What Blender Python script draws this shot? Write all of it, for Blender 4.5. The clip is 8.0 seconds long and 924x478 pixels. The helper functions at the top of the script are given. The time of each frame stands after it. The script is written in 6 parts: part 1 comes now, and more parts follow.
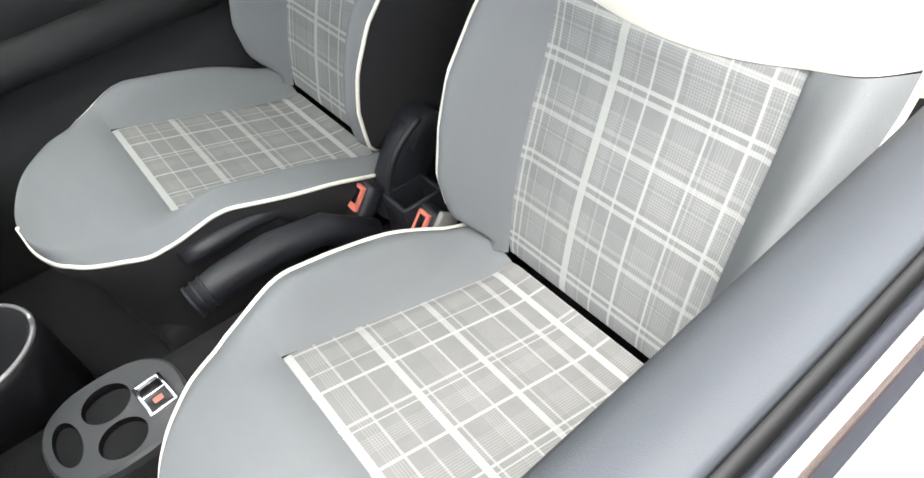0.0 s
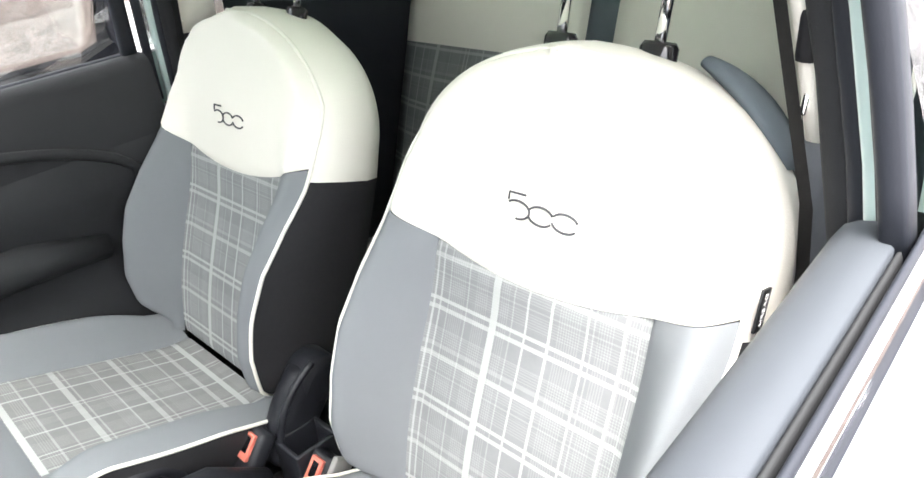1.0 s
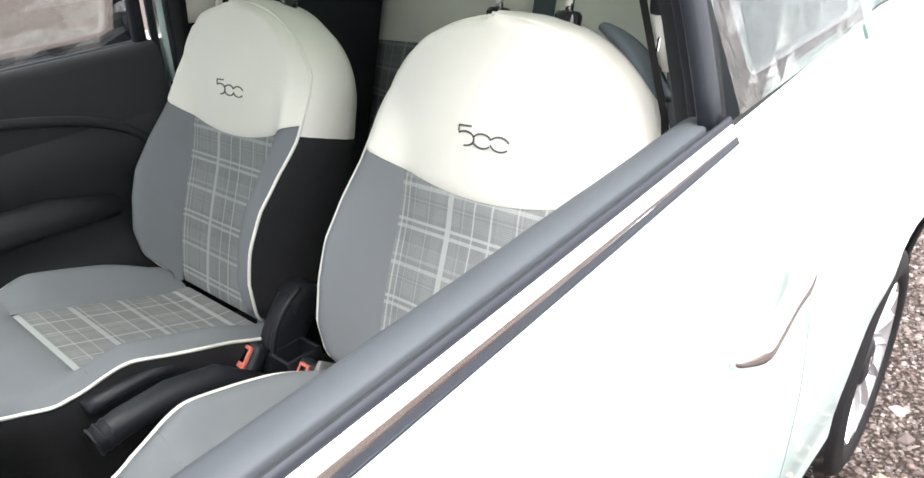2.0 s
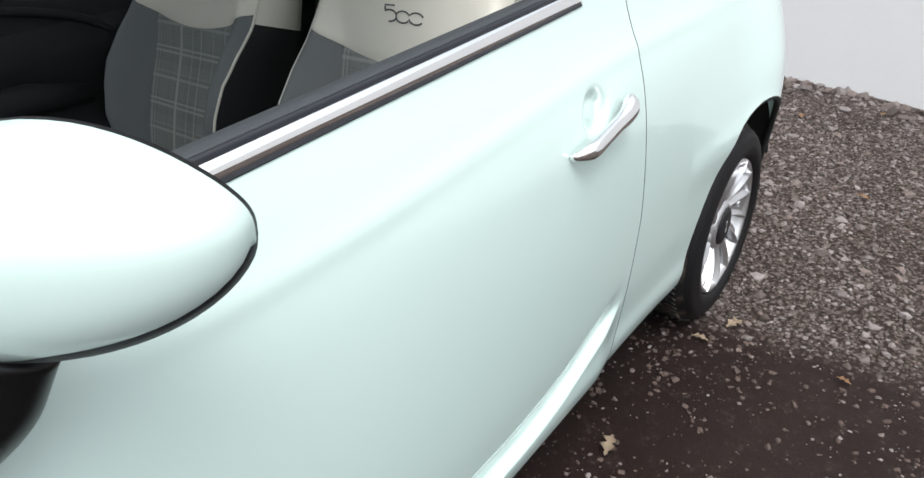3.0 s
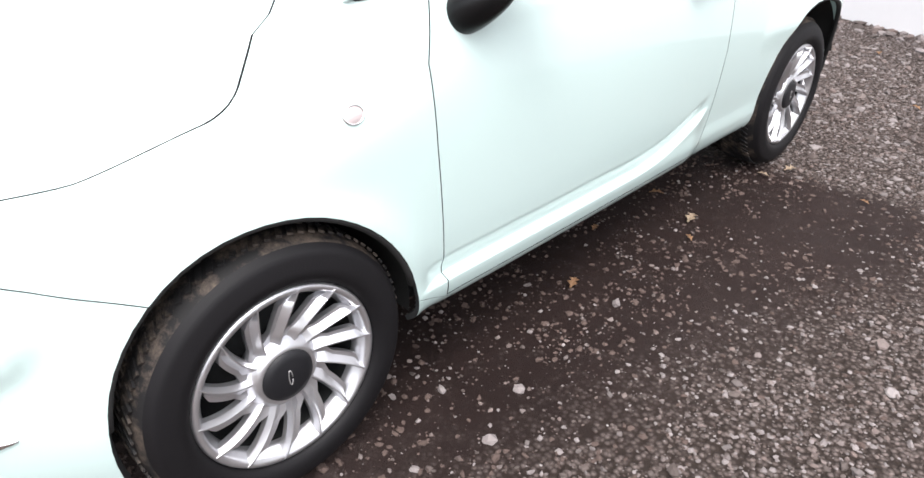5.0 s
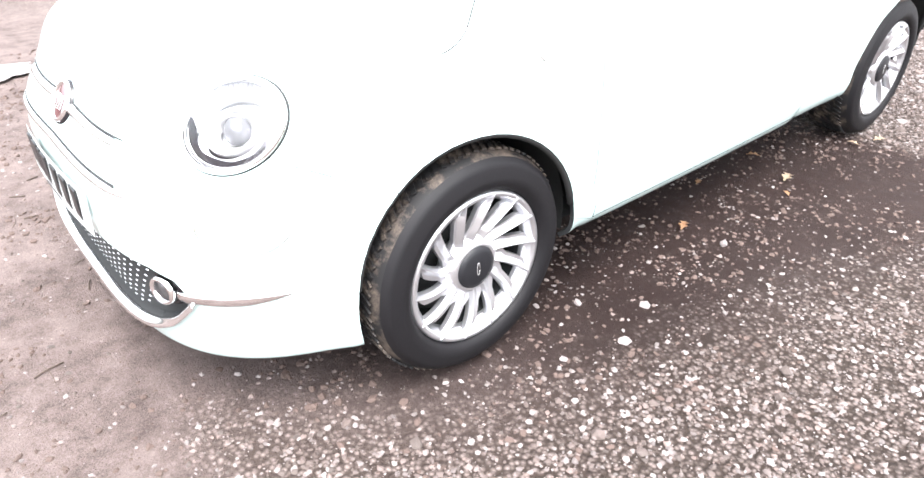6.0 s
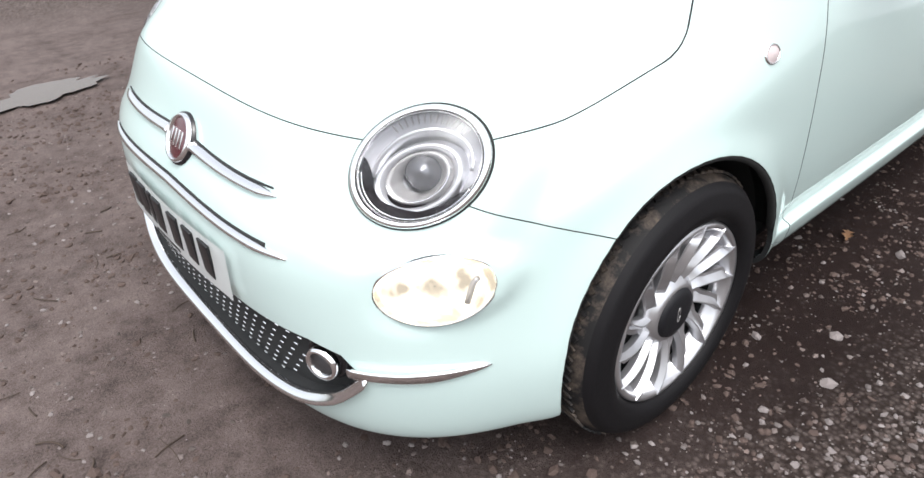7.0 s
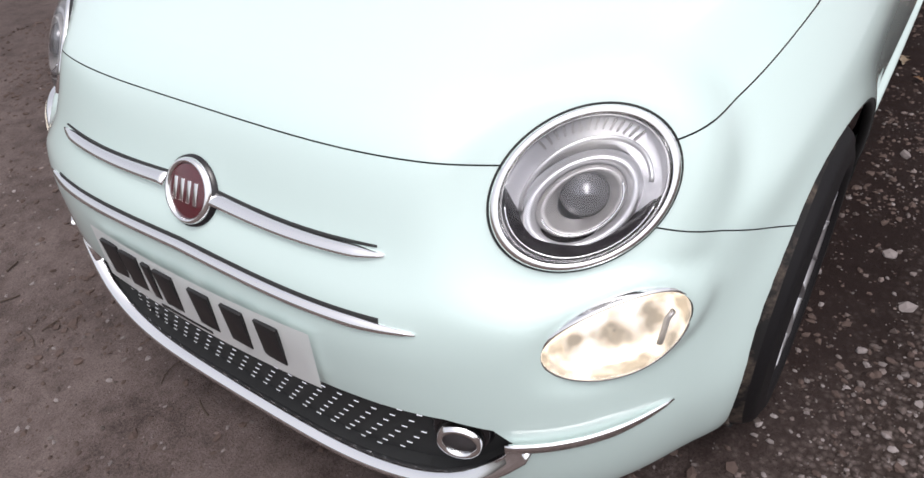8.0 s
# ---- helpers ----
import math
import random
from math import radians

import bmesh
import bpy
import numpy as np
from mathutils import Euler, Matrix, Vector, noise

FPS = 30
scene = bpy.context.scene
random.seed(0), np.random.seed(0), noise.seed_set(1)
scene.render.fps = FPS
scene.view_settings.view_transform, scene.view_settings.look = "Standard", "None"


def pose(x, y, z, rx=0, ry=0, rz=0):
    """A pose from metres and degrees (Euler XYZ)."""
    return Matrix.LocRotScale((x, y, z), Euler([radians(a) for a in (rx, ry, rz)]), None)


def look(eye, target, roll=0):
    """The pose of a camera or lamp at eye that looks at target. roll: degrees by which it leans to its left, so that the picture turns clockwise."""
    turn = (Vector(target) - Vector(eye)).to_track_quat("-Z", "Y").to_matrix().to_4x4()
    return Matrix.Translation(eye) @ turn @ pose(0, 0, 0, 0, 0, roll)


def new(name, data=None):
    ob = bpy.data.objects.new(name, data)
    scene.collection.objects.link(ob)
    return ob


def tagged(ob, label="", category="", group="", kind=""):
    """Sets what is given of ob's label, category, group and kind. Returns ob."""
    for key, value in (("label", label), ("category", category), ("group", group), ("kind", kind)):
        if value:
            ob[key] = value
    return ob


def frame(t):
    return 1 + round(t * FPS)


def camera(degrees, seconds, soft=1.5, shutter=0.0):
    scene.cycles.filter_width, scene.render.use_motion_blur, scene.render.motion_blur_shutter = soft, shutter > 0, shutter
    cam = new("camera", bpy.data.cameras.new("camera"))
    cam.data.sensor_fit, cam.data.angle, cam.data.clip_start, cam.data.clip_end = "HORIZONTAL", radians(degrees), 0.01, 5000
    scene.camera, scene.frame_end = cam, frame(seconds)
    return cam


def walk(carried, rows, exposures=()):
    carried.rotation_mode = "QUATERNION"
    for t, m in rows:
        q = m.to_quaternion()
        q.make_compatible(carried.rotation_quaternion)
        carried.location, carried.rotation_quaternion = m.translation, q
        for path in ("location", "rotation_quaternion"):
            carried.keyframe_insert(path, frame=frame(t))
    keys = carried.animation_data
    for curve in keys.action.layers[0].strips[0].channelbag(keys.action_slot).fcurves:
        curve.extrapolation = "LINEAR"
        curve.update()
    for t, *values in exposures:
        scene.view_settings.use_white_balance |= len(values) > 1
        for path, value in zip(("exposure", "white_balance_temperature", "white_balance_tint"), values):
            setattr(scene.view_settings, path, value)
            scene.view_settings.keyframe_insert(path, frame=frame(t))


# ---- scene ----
cam = camera(67.7, 8.0)
PATH = [
    (0, (0.929, -0.746, 1.24), (1.683, 0.478, -0.151), -9.4),
    (0.5, (0.938, -0.753, 1.281), (1.992, 0.506, 0.14), -6.5),
    (1, (0.926, -0.771, 1.294), (2.175, 0.497, 0.383), -4.4),
    (1.2, (0.908, -0.802, 1.29), (2.198, 0.473, 0.447), -3.7),
    (2.3, (0.652, -1.051, 1.245), (2.022, 0.122, 0.381), -2.7),
    (2.5, (0.614, -1.105, 1.235), (2.0, 0.008, 0.316), -1.7),
    (3, (0.476, -1.238, 1.224), (1.863, -0.171, 0.255), -1.2),
    (3.5, (0.279, -1.397, 1.226), (1.638, -0.308, 0.241), -0.7),
    (4, (0.011, -1.505, 1.216), (1.324, -0.391, 0.198), -0.9),
    (4.2, (-0.1, -1.534, 1.212), (1.208, -0.425, 0.183), -0.5),
    (5.3, (-0.601, -1.786, 1.208), (0.554, -0.527, 0.169), 0.1),
    (5.5, (-0.69, -1.8, 1.209), (0.437, -0.527, 0.156), 0.3),
    (6, (-0.914, -1.786, 1.22), (0.193, -0.498, 0.163), 0.1),
    (6.5, (-0.998, -1.645, 1.2), (0.105, -0.343, 0.157), -0.4),
    (7, (-0.996, -1.338, 1.188), (0.061, -0.035, 0.099), -3.2),
    (7.5, (-1.037, -1.053, 1.168), (0.026, 0.166, -0.008), -5.0),
    (8, (-1.053, -0.849, 1.194), (0.16, 0.107, -0.077), -6.7),
]
# stops, kelvin and tint: the film brightens while the dark cabin or the dark earth fills the picture
EXPOSURES = [
    (0, 1.9, 6600, 9), (0.5, 2.42, 6600, 10), (1, 2.35, 6500, 10), (1.2, 2.25, 6500, 10), (2.3, 1.45, 6400, 9), (2.5, 1.3, 6350, 9), (3, -0.05, 6350, 6), (3.5, -0.1, 6450, 9), (4, -0.1, 6450, 12),
    (4.2, -0.05, 6400, 11), (5.3, 0.5, 6400, 11), (5.5, 0.6, 6400, 11), (6, 1.75, 6300, 9), (6.5, 1.5, 6200, 8), (7, 0.0, 6350, 9), (7.5, -0.4, 6400, 12), (8, -0.55, 6450, 14),
]
walk(cam, [(t, look(eye, target, roll)) for t, eye, target, roll in PATH], EXPOSURES)
# ---- light ----
world = bpy.data.worlds.new("sky")
scene.world = world
world.use_nodes = True
wn = world.node_tree.nodes
sky = wn.new("ShaderNodeTexSky")
sky.sky_type, sky.sun_disc = "NISHITA", False
sky.sun_elevation, sky.sun_rotation = radians(68), radians(217)
sky.air_density, sky.dust_density, sky.ozone_density = 1.0, 6.0, 0.3
cloud = wn.new("ShaderNodeHueSaturation")
cloud.inputs["Saturation"].default_value = 0.25
world.node_tree.links.new(sky.outputs[0], cloud.inputs["Color"])
world.node_tree.links.new(cloud.outputs[0], wn["Background"].inputs[0])
wn["Background"].inputs[1].default_value = 0.345
sun_lamp = new("sun", bpy.data.lights.new("sun", "SUN"))
sun_lamp.data.energy, sun_lamp.data.angle, sun_lamp.data.color = 0.5, radians(50), (1.0, 0.975, 0.95)
sun_lamp.matrix_world = look((-2.0, -2.8, 9), (0, 0, 0))


# ---- materials ----
def nodes_of(name):
    m = bpy.data.materials.new(name)
    m.use_nodes = True
    return m, m.node_tree, m.node_tree.nodes["Principled BSDF"]


def math_node(tree, op, a, b=None, c=None):
    n = tree.nodes.new("ShaderNodeMath")
    n.operation = op
    for i, v in enumerate((a, b, c)):
        if v is None:
            continue
        if isinstance(v, (int, float)):
            n.inputs[i].default_value = v
        else:
            tree.links.new(v, n.inputs[i])
    return n.outputs[0]


def mix_colour(tree, fac, a, b):
    n = tree.nodes.new("ShaderNodeMix")
    n.data_type = "RGBA"
    for i, v in ((0, fac), (6, a), (7, b)):
        if isinstance(v, (int, float)):
            n.inputs[i].default_value = v
        elif isinstance(v, tuple):
            n.inputs[i].default_value = (*v, 1)
        else:
            tree.links.new(v, n.inputs[i])
    return n.outputs[2]


def noise_out(tree, scale, detail=4.0, rough=0.6):
    co = tree.nodes.new("ShaderNodeTexCoord")
    n = tree.nodes.new("ShaderNodeTexNoise")
    n.inputs["Scale"].default_value, n.inputs["Detail"].default_value, n.inputs["Roughness"].default_value = scale, detail, rough
    tree.links.new(co.outputs["Object"], n.inputs["Vector"])
    return n.outputs["Fac"]


def bump(tree, shader, height, strength, distance):
    b = tree.nodes.new("ShaderNodeBump")
    b.inputs["Strength"].default_value, b.inputs["Distance"].default_value = strength, distance
    tree.links.new(height, b.inputs["Height"])
    tree.links.new(b.outputs[0], shader.inputs["Normal"])


def surface(name, colour, rough=0.5, metal=0.0, coat=0.0, vary=0.12, scale=9.0, grain=0.0, grain_scale=700.0, spec=0.5, second=None):
    """A plain surface: base colour with stains at two scales, uneven gloss and a fine grain."""
    m, tree, sh = nodes_of(name)
    a = noise_out(tree, scale)
    b = noise_out(tree, scale * 14, 3.0)
    f = math_node(tree, "ADD", math_node(tree, "MULTIPLY", a, 0.65), math_node(tree, "MULTIPLY", b, 0.35))
    dark = tuple(c * (1 - vary) for c in colour) if second is None else second
    light = tuple(min(1, c * (1 + vary)) for c in colour)
    tree.links.new(mix_colour(tree, f, dark, light), sh.inputs["Base Color"])
    r = math_node(tree, "ADD", math_node(tree, "MULTIPLY", b, 0.16 * rough), rough * 0.92)
    tree.links.new(r, sh.inputs["Roughness"])
    sh.inputs["Metallic"].default_value = metal
    sh.inputs["Coat Weight"].default_value, sh.inputs["Coat Roughness"].default_value = coat, 0.04
    sh.inputs["Specular IOR Level"].default_value = spec
    if grain:
        bump(tree, sh, noise_out(tree, grain_scale, 2.0), grain, 0.001)
    return m


M_paint = surface("mint paint", (0.50, 0.62, 0.60), 0.34, coat=1.0, vary=0.015, scale=2.0)
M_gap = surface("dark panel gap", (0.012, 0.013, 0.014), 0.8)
M_black = surface("black plastic", (0.009, 0.009, 0.011), 0.5, grain=0.25, spec=0.35)
M_foot = surface("black foot plastic", (0.004, 0.004, 0.0045), 0.3, grain=0.12, spec=0.3)
M_gloss = surface("gloss black plastic", (0.012, 0.011, 0.013), 0.12, vary=0.05)
M_rubber = surface("window rubber", (0.018, 0.020, 0.026), 0.5, grain=0.15, spec=0.3)
M_chrome = surface("chrome", (0.96, 0.96, 0.965), 0.08, metal=1.0, vary=0.04)
M_satin = surface("satin silver plastic", (0.42, 0.41, 0.41), 0.35, metal=0.6, vary=0.05)
M_alloy = surface("silver alloy", (0.6, 0.6, 0.62), 0.3, metal=0.85, coat=0.4, vary=0.06)
M_trim_lit = surface("interior plastic in its lit grey", (0.042, 0.047, 0.054), 0.62, grain=0.25, grain_scale=1400, spec=0.3)
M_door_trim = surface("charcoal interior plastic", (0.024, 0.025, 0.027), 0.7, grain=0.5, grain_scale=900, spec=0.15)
M_lining = surface("navy lining", (0.03, 0.034, 0.042), 0.7, grain=0.4)
M_tray = surface("dark grey plastic", (0.062, 0.064, 0.07), 0.4, grain=0.3)
M_carpet = surface("black carpet", (0.006, 0.006, 0.007), 0.95, vary=0.4, scale=60, grain=1.0, grain_scale=400)
M_ivory = surface("ivory leather", (0.76, 0.73, 0.66), 0.5, vary=0.03, scale=5, grain=0.35, grain_scale=500)
M_grey = surface("grey technical fabric", (0.170, 0.180, 0.190), 0.9, vary=0.07, scale=6, grain=0.6, grain_scale=1100, spec=0.08)
M_teal = surface("blue-grey fabric", (0.105, 0.125, 0.14), 0.8, vary=0.08, grain=0.6, grain_scale=1100, spec=0.15)
M_side = surface("black seat fabric", (0.012, 0.012, 0.014), 0.85, vary=0.2, grain=0.6, grain_scale=900)
M_piping = surface("cream piping", (0.75, 0.73, 0.66), 0.5, vary=0.05)
M_belt = surface("black webbing", (0.013, 0.013, 0.015), 0.7, vary=0.2, grain=0.6, grain_scale=600)
M_grip = surface("navy black plastic", (0.013, 0.014, 0.018), 0.5, grain=0.3, spec=0.4)
M_tray_light = surface("pale grey plastic", (0.28, 0.27, 0.26), 0.5, grain=0.2)
M_red = surface("red plastic", (0.7, 0.19, 0.14), 0.4)
M_plate = surface("white plate acrylic", (0.78, 0.78, 0.78), 0.25, vary=0.02)
M_ink = surface("black print", (0.01, 0.01, 0.011), 0.4)
M_thread = surface("dark grey thread", (0.06, 0.06, 0.065), 0.7)
M_badge = surface("dark red enamel", (0.07, 0.011, 0.016), 0.2, coat=1.0)
M_wall = surface("white render", (0.80, 0.79, 0.80), 0.9, vary=0.05, scale=1.5, grain=0.6, grain_scale=120)
M_leaf = surface("dry oak leaf", (0.3, 0.17, 0.09), 0.8, vary=0.5, scale=30)
M_leaf_pale = surface("pale dry leaf", (0.36, 0.28, 0.2), 0.8, vary=0.4, scale=30)
M_lens = surface("projector glass", (0.16, 0.16, 0.17), 0.05, metal=0.6, vary=0.04, scale=8)
M_water = surface("muddy water", (0.09, 0.07, 0.055), 0.03, vary=0.2, scale=3, spec=0.8)
M_repeater = surface("pinkish lamp plastic", (0.5, 0.43, 0.43), 0.25)
M_well = surface("wheel arch liner", (0.01, 0.01, 0.01), 0.95)


def tyre_material():
    m, tree, sh = nodes_of("dusty tyre rubber")
    a, b = noise_out(tree, 14, 6.0, 0.7), noise_out(tree, 120, 3.0)
    f = math_node(tree, "MULTIPLY", math_node(tree, "SUBTRACT", a, 0.47), 7.0)
    f = math_node(tree, "MULTIPLY", math_node(tree, "MAXIMUM", math_node(tree, "MINIMUM", f, 1.0), 0.0), b)
    tree.links.new(mix_colour(tree, f, (0.009, 0.0085, 0.009), (0.15, 0.115, 0.09)), sh.inputs["Base Color"])
    sh.inputs["Roughness"].default_value = 0.75
    sh.inputs["Specular IOR Level"].default_value = 0.3
    bump(tree, sh, b, 0.4, 0.002)
    return m


M_sidewall = surface("tyre rubber", (0.0065, 0.006, 0.007), 0.6, vary=0.25, scale=8, grain=0.3, grain_scale=300, spec=0.22)


def glass_material(name, colour, rough=0.0):
    m, tree, sh = nodes_of(name)
    sh.inputs["Base Color"].default_value = (*colour, 1)
    sh.inputs["Transmission Weight"].default_value, sh.inputs["Roughness"].default_value, sh.inputs["IOR"].default_value = 1.0, rough, 1.45
    return m


def lamp_material():
    m, tree, sh = nodes_of("lit lamp reflector")
    f = noise_out(tree, 26, 2.0, 0.5)
    f = math_node(tree, "MAXIMUM", math_node(tree, "MINIMUM", math_node(tree, "MULTIPLY", math_node(tree, "SUBTRACT", f, 0.38), 4.5), 1.0), 0.0)
    sh.inputs["Base Color"].default_value = (0.5, 0.43, 0.33, 1)
    sh.inputs["Metallic"].default_value, sh.inputs["Roughness"].default_value = 0.8, 0.2
    tree.links.new(mix_colour(tree, f, (1.0, 0.88, 0.70), (1.0, 0.96, 0.88)), sh.inputs["Emission Color"])
    tree.links.new(math_node(tree, "ADD", math_node(tree, "MULTIPLY", f, 1.3), 0.5), sh.inputs["Emission Strength"])
    return m


def plaid_material(name, across, along, base):
    """Woven check: white lines at set places on a grey ground, with fine stripes between."""
    m, tree, sh = nodes_of(name)
    uv = tree.nodes.new("ShaderNodeUVMap")
    uv.uv_map = "cloth"
    sep = tree.nodes.new("ShaderNodeSeparateXYZ")
    tree.links.new(uv.outputs[0], sep.inputs[0])
    total = None
    fine = None
    for out, (period, lines, zones) in ((sep.outputs[0], across), (sep.outputs[1], along)):
        u = math_node(tree, "MODULO", math_node(tree, "ADD", out, 10 * period), period)
        line = None
        for place, width, white in lines:
            s = math_node(tree, "MULTIPLY", math_node(tree, "COMPARE", u, place, width / 2), white)
            line = s if line is None else math_node(tree, "MAXIMUM", line, s)
        weave = math_node(tree, "GREATER_THAN", math_node(tree, "SINE", math_node(tree, "MULTIPLY", out, 6.2832 / 0.0034)), 0.15)
        zone = None
        for place, width in zones:
            s = math_node(tree, "COMPARE", u, place, width / 2)
            zone = s if zone is None else math_node(tree, "MAXIMUM", zone, s)
        weave = math_node(tree, "MULTIPLY", math_node(tree, "MULTIPLY", weave, zone), 0.30)
        total = line if total is None else math_node(tree, "ADD", total, line)
        fine = weave if fine is None else math_node(tree, "ADD", fine, weave)
    f = math_node(tree, "MINIMUM", math_node(tree, "ADD", total, math_node(tree, "MULTIPLY", fine, 0.7)), 1.0)
    f = math_node(tree, "MULTIPLY", f, math_node(tree, "ADD", math_node(tree, "MULTIPLY", noise_out(tree, 900, 2.0), 0.35), 0.72))
    ground_colour = mix_colour(tree, noise_out(tree, 40, 3.0), tuple(c * 0.88 for c in base), tuple(c * 1.12 for c in base))
    tree.links.new(mix_colour(tree, f, ground_colour, (0.365, 0.375, 0.365)), sh.inputs["Base Color"])
    sh.inputs["Roughness"].default_value, sh.inputs["Specular IOR Level"].default_value = 0.9, 0.08
    bump(tree, sh, math_node(tree, "ADD", f, math_node(tree, "MULTIPLY", noise_out(tree, 1200, 1.0), 0.6)), 0.35, 0.001)
    return m


BACK_ACROSS = (0.32, ((0.006, 0.003, .8), (0.016, 0.003, .7), (0.03, 0.002, .4), (0.062, 0.002, .45), (0.107, 0.011, .95), (0.135, 0.002, .35), (0.156, 0.003, .85),
                      (0.19, 0.004, .9), (0.238, 0.003, .8), (0.246, 0.002, .35), (0.283, 0.004, .9), (0.3, 0.002, .45)),
               ((0.045, 0.022), (0.085, 0.02), (0.122, 0.012), (0.215, 0.03), (0.262, 0.02), (0.3, 0.03)))
BACK_ALONG = (0.135, ((0.012, 0.006, .75), (0.024, 0.005, .85), (0.06, 0.002, .28), (0.083, 0.007, .6), (0.097, 0.006, .3), (0.12, 0.002, .22)),
              ((0.045, 0.022), (0.075, 0.02), (0.11, 0.018)))
M_plaid_back = plaid_material("grey plaid fabric", BACK_ACROSS, BACK_ALONG, (0.19, 0.195, 0.2))
SEAT_ACROSS = (0.31, ((0.008, 0.004, .7), (0.05, 0.002, .7), (0.078, 0.004, .9), (0.135, 0.004, .6), (0.145, 0.002, .7), (0.2, 0.004, .85), (0.262, 0.003, .8), (0.272, 0.002, .7), (0.3, 0.003, .6)),
               ((0.03, 0.02), (0.17, 0.02), (0.24, 0.03), (0.285, 0.02)))
SEAT_ALONG = (0.31, ((0.006, 0.01, .95), (0.04, 0.003, .5), (0.066, 0.003, .4), (0.1, 0.01, .75), (0.112, 0.003, .5), (0.16, 0.003, .6), (0.195, 0.009, .7), (0.21, 0.003, .5), (0.255, 0.004, .5), (0.285, 0.008, .6)),
              ((0.03, 0.02), (0.15, 0.022), (0.235, 0.03)))
M_plaid_seat = plaid_material("grey plaid seat fabric", SEAT_ACROSS, SEAT_ALONG, (0.18, 0.18, 0.18))
M_tyre = tyre_material()
M_tint = glass_material("tinted glass", (0.6, 0.66, 0.64))
M_glass = glass_material("window glass", (0.92, 0.97, 0.95))
M_clear = glass_material("clear lamp glass", (0.97, 0.98, 1.0))
M_lamp = lamp_material()


def ground_material():
    """Wet brown earth and grey gravel, by the share of gravel that the sheet carries."""
    m, tree, sh = nodes_of("earth and gravel")
    share = tree.nodes.new("ShaderNodeAttribute")
    share.attribute_name = "gravel"
    co = tree.nodes.new("ShaderNodeTexCoord")
    vor = tree.nodes.new("ShaderNodeTexVoronoi")
    vor.inputs["Scale"].default_value = 75
    tree.links.new(co.outputs["Object"], vor.inputs["Vector"])
    big, mid, fine = noise_out(tree, 1.7, 5.0), noise_out(tree, 16, 6.0, 0.7), noise_out(tree, 190, 4.0, 0.7)
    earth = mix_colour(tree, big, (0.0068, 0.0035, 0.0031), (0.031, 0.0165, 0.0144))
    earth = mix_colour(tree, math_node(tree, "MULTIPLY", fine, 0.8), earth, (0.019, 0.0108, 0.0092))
    mottle = math_node(tree, "ADD", math_node(tree, "ADD", math_node(tree, "MULTIPLY", math_node(tree, "SUBTRACT", mid, 0.5), 2.2), math_node(tree, "MULTIPLY", math_node(tree, "SUBTRACT", noise_out(tree, 3.2, 3.0, 0.55), 0.5), 1.2)), math_node(tree, "MULTIPLY", math_node(tree, "SUBTRACT", fine, 0.5), 1.8))
    mottle = math_node(tree, "MAXIMUM", math_node(tree, "MINIMUM", math_node(tree, "ADD", mottle, 0.52), 1.0), 0.0)
    # this attribute is only the share of the paler earth colour
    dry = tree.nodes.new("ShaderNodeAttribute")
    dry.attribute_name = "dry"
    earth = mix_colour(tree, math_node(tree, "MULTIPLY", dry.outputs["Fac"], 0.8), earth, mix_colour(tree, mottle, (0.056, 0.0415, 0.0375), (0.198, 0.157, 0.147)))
    sep = tree.nodes.new("ShaderNodeSeparateColor")
    tree.links.new(vor.outputs["Color"], sep.inputs[0])
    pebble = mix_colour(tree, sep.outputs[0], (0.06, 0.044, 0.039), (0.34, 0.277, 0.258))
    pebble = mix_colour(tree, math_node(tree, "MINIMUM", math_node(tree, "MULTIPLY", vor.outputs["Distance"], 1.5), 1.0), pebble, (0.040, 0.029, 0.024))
    f = math_node(tree, "ADD", share.outputs["Fac"], math_node(tree, "MULTIPLY", math_node(tree, "SUBTRACT", mid, 0.5), 1.1))
    f = math_node(tree, "MAXIMUM", math_node(tree, "MINIMUM", math_node(tree, "MULTIPLY", f, 1.0), 1.0), 0.0)
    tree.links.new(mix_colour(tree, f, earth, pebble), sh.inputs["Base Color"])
    tree.links.new(math_node(tree, "ADD", math_node(tree, "MULTIPLY", mid, 0.5), 0.5), sh.inputs["Roughness"])
    sh.inputs["Specular IOR Level"].default_value = 0.16
    h = math_node(tree, "SUBTRACT", math_node(tree, "MULTIPLY", fine, 0.7), math_node(tree, "MULTIPLY", math_node(tree, "MULTIPLY", vor.outputs["Distance"], f), 1.2))
    bump(tree, sh, math_node(tree, "MULTIPLY", h, math_node(tree, "SUBTRACT", 1.0, math_node(tree, "MULTIPLY", dry.outputs["Fac"], 0.55))), 1.0, 0.02)
    return m


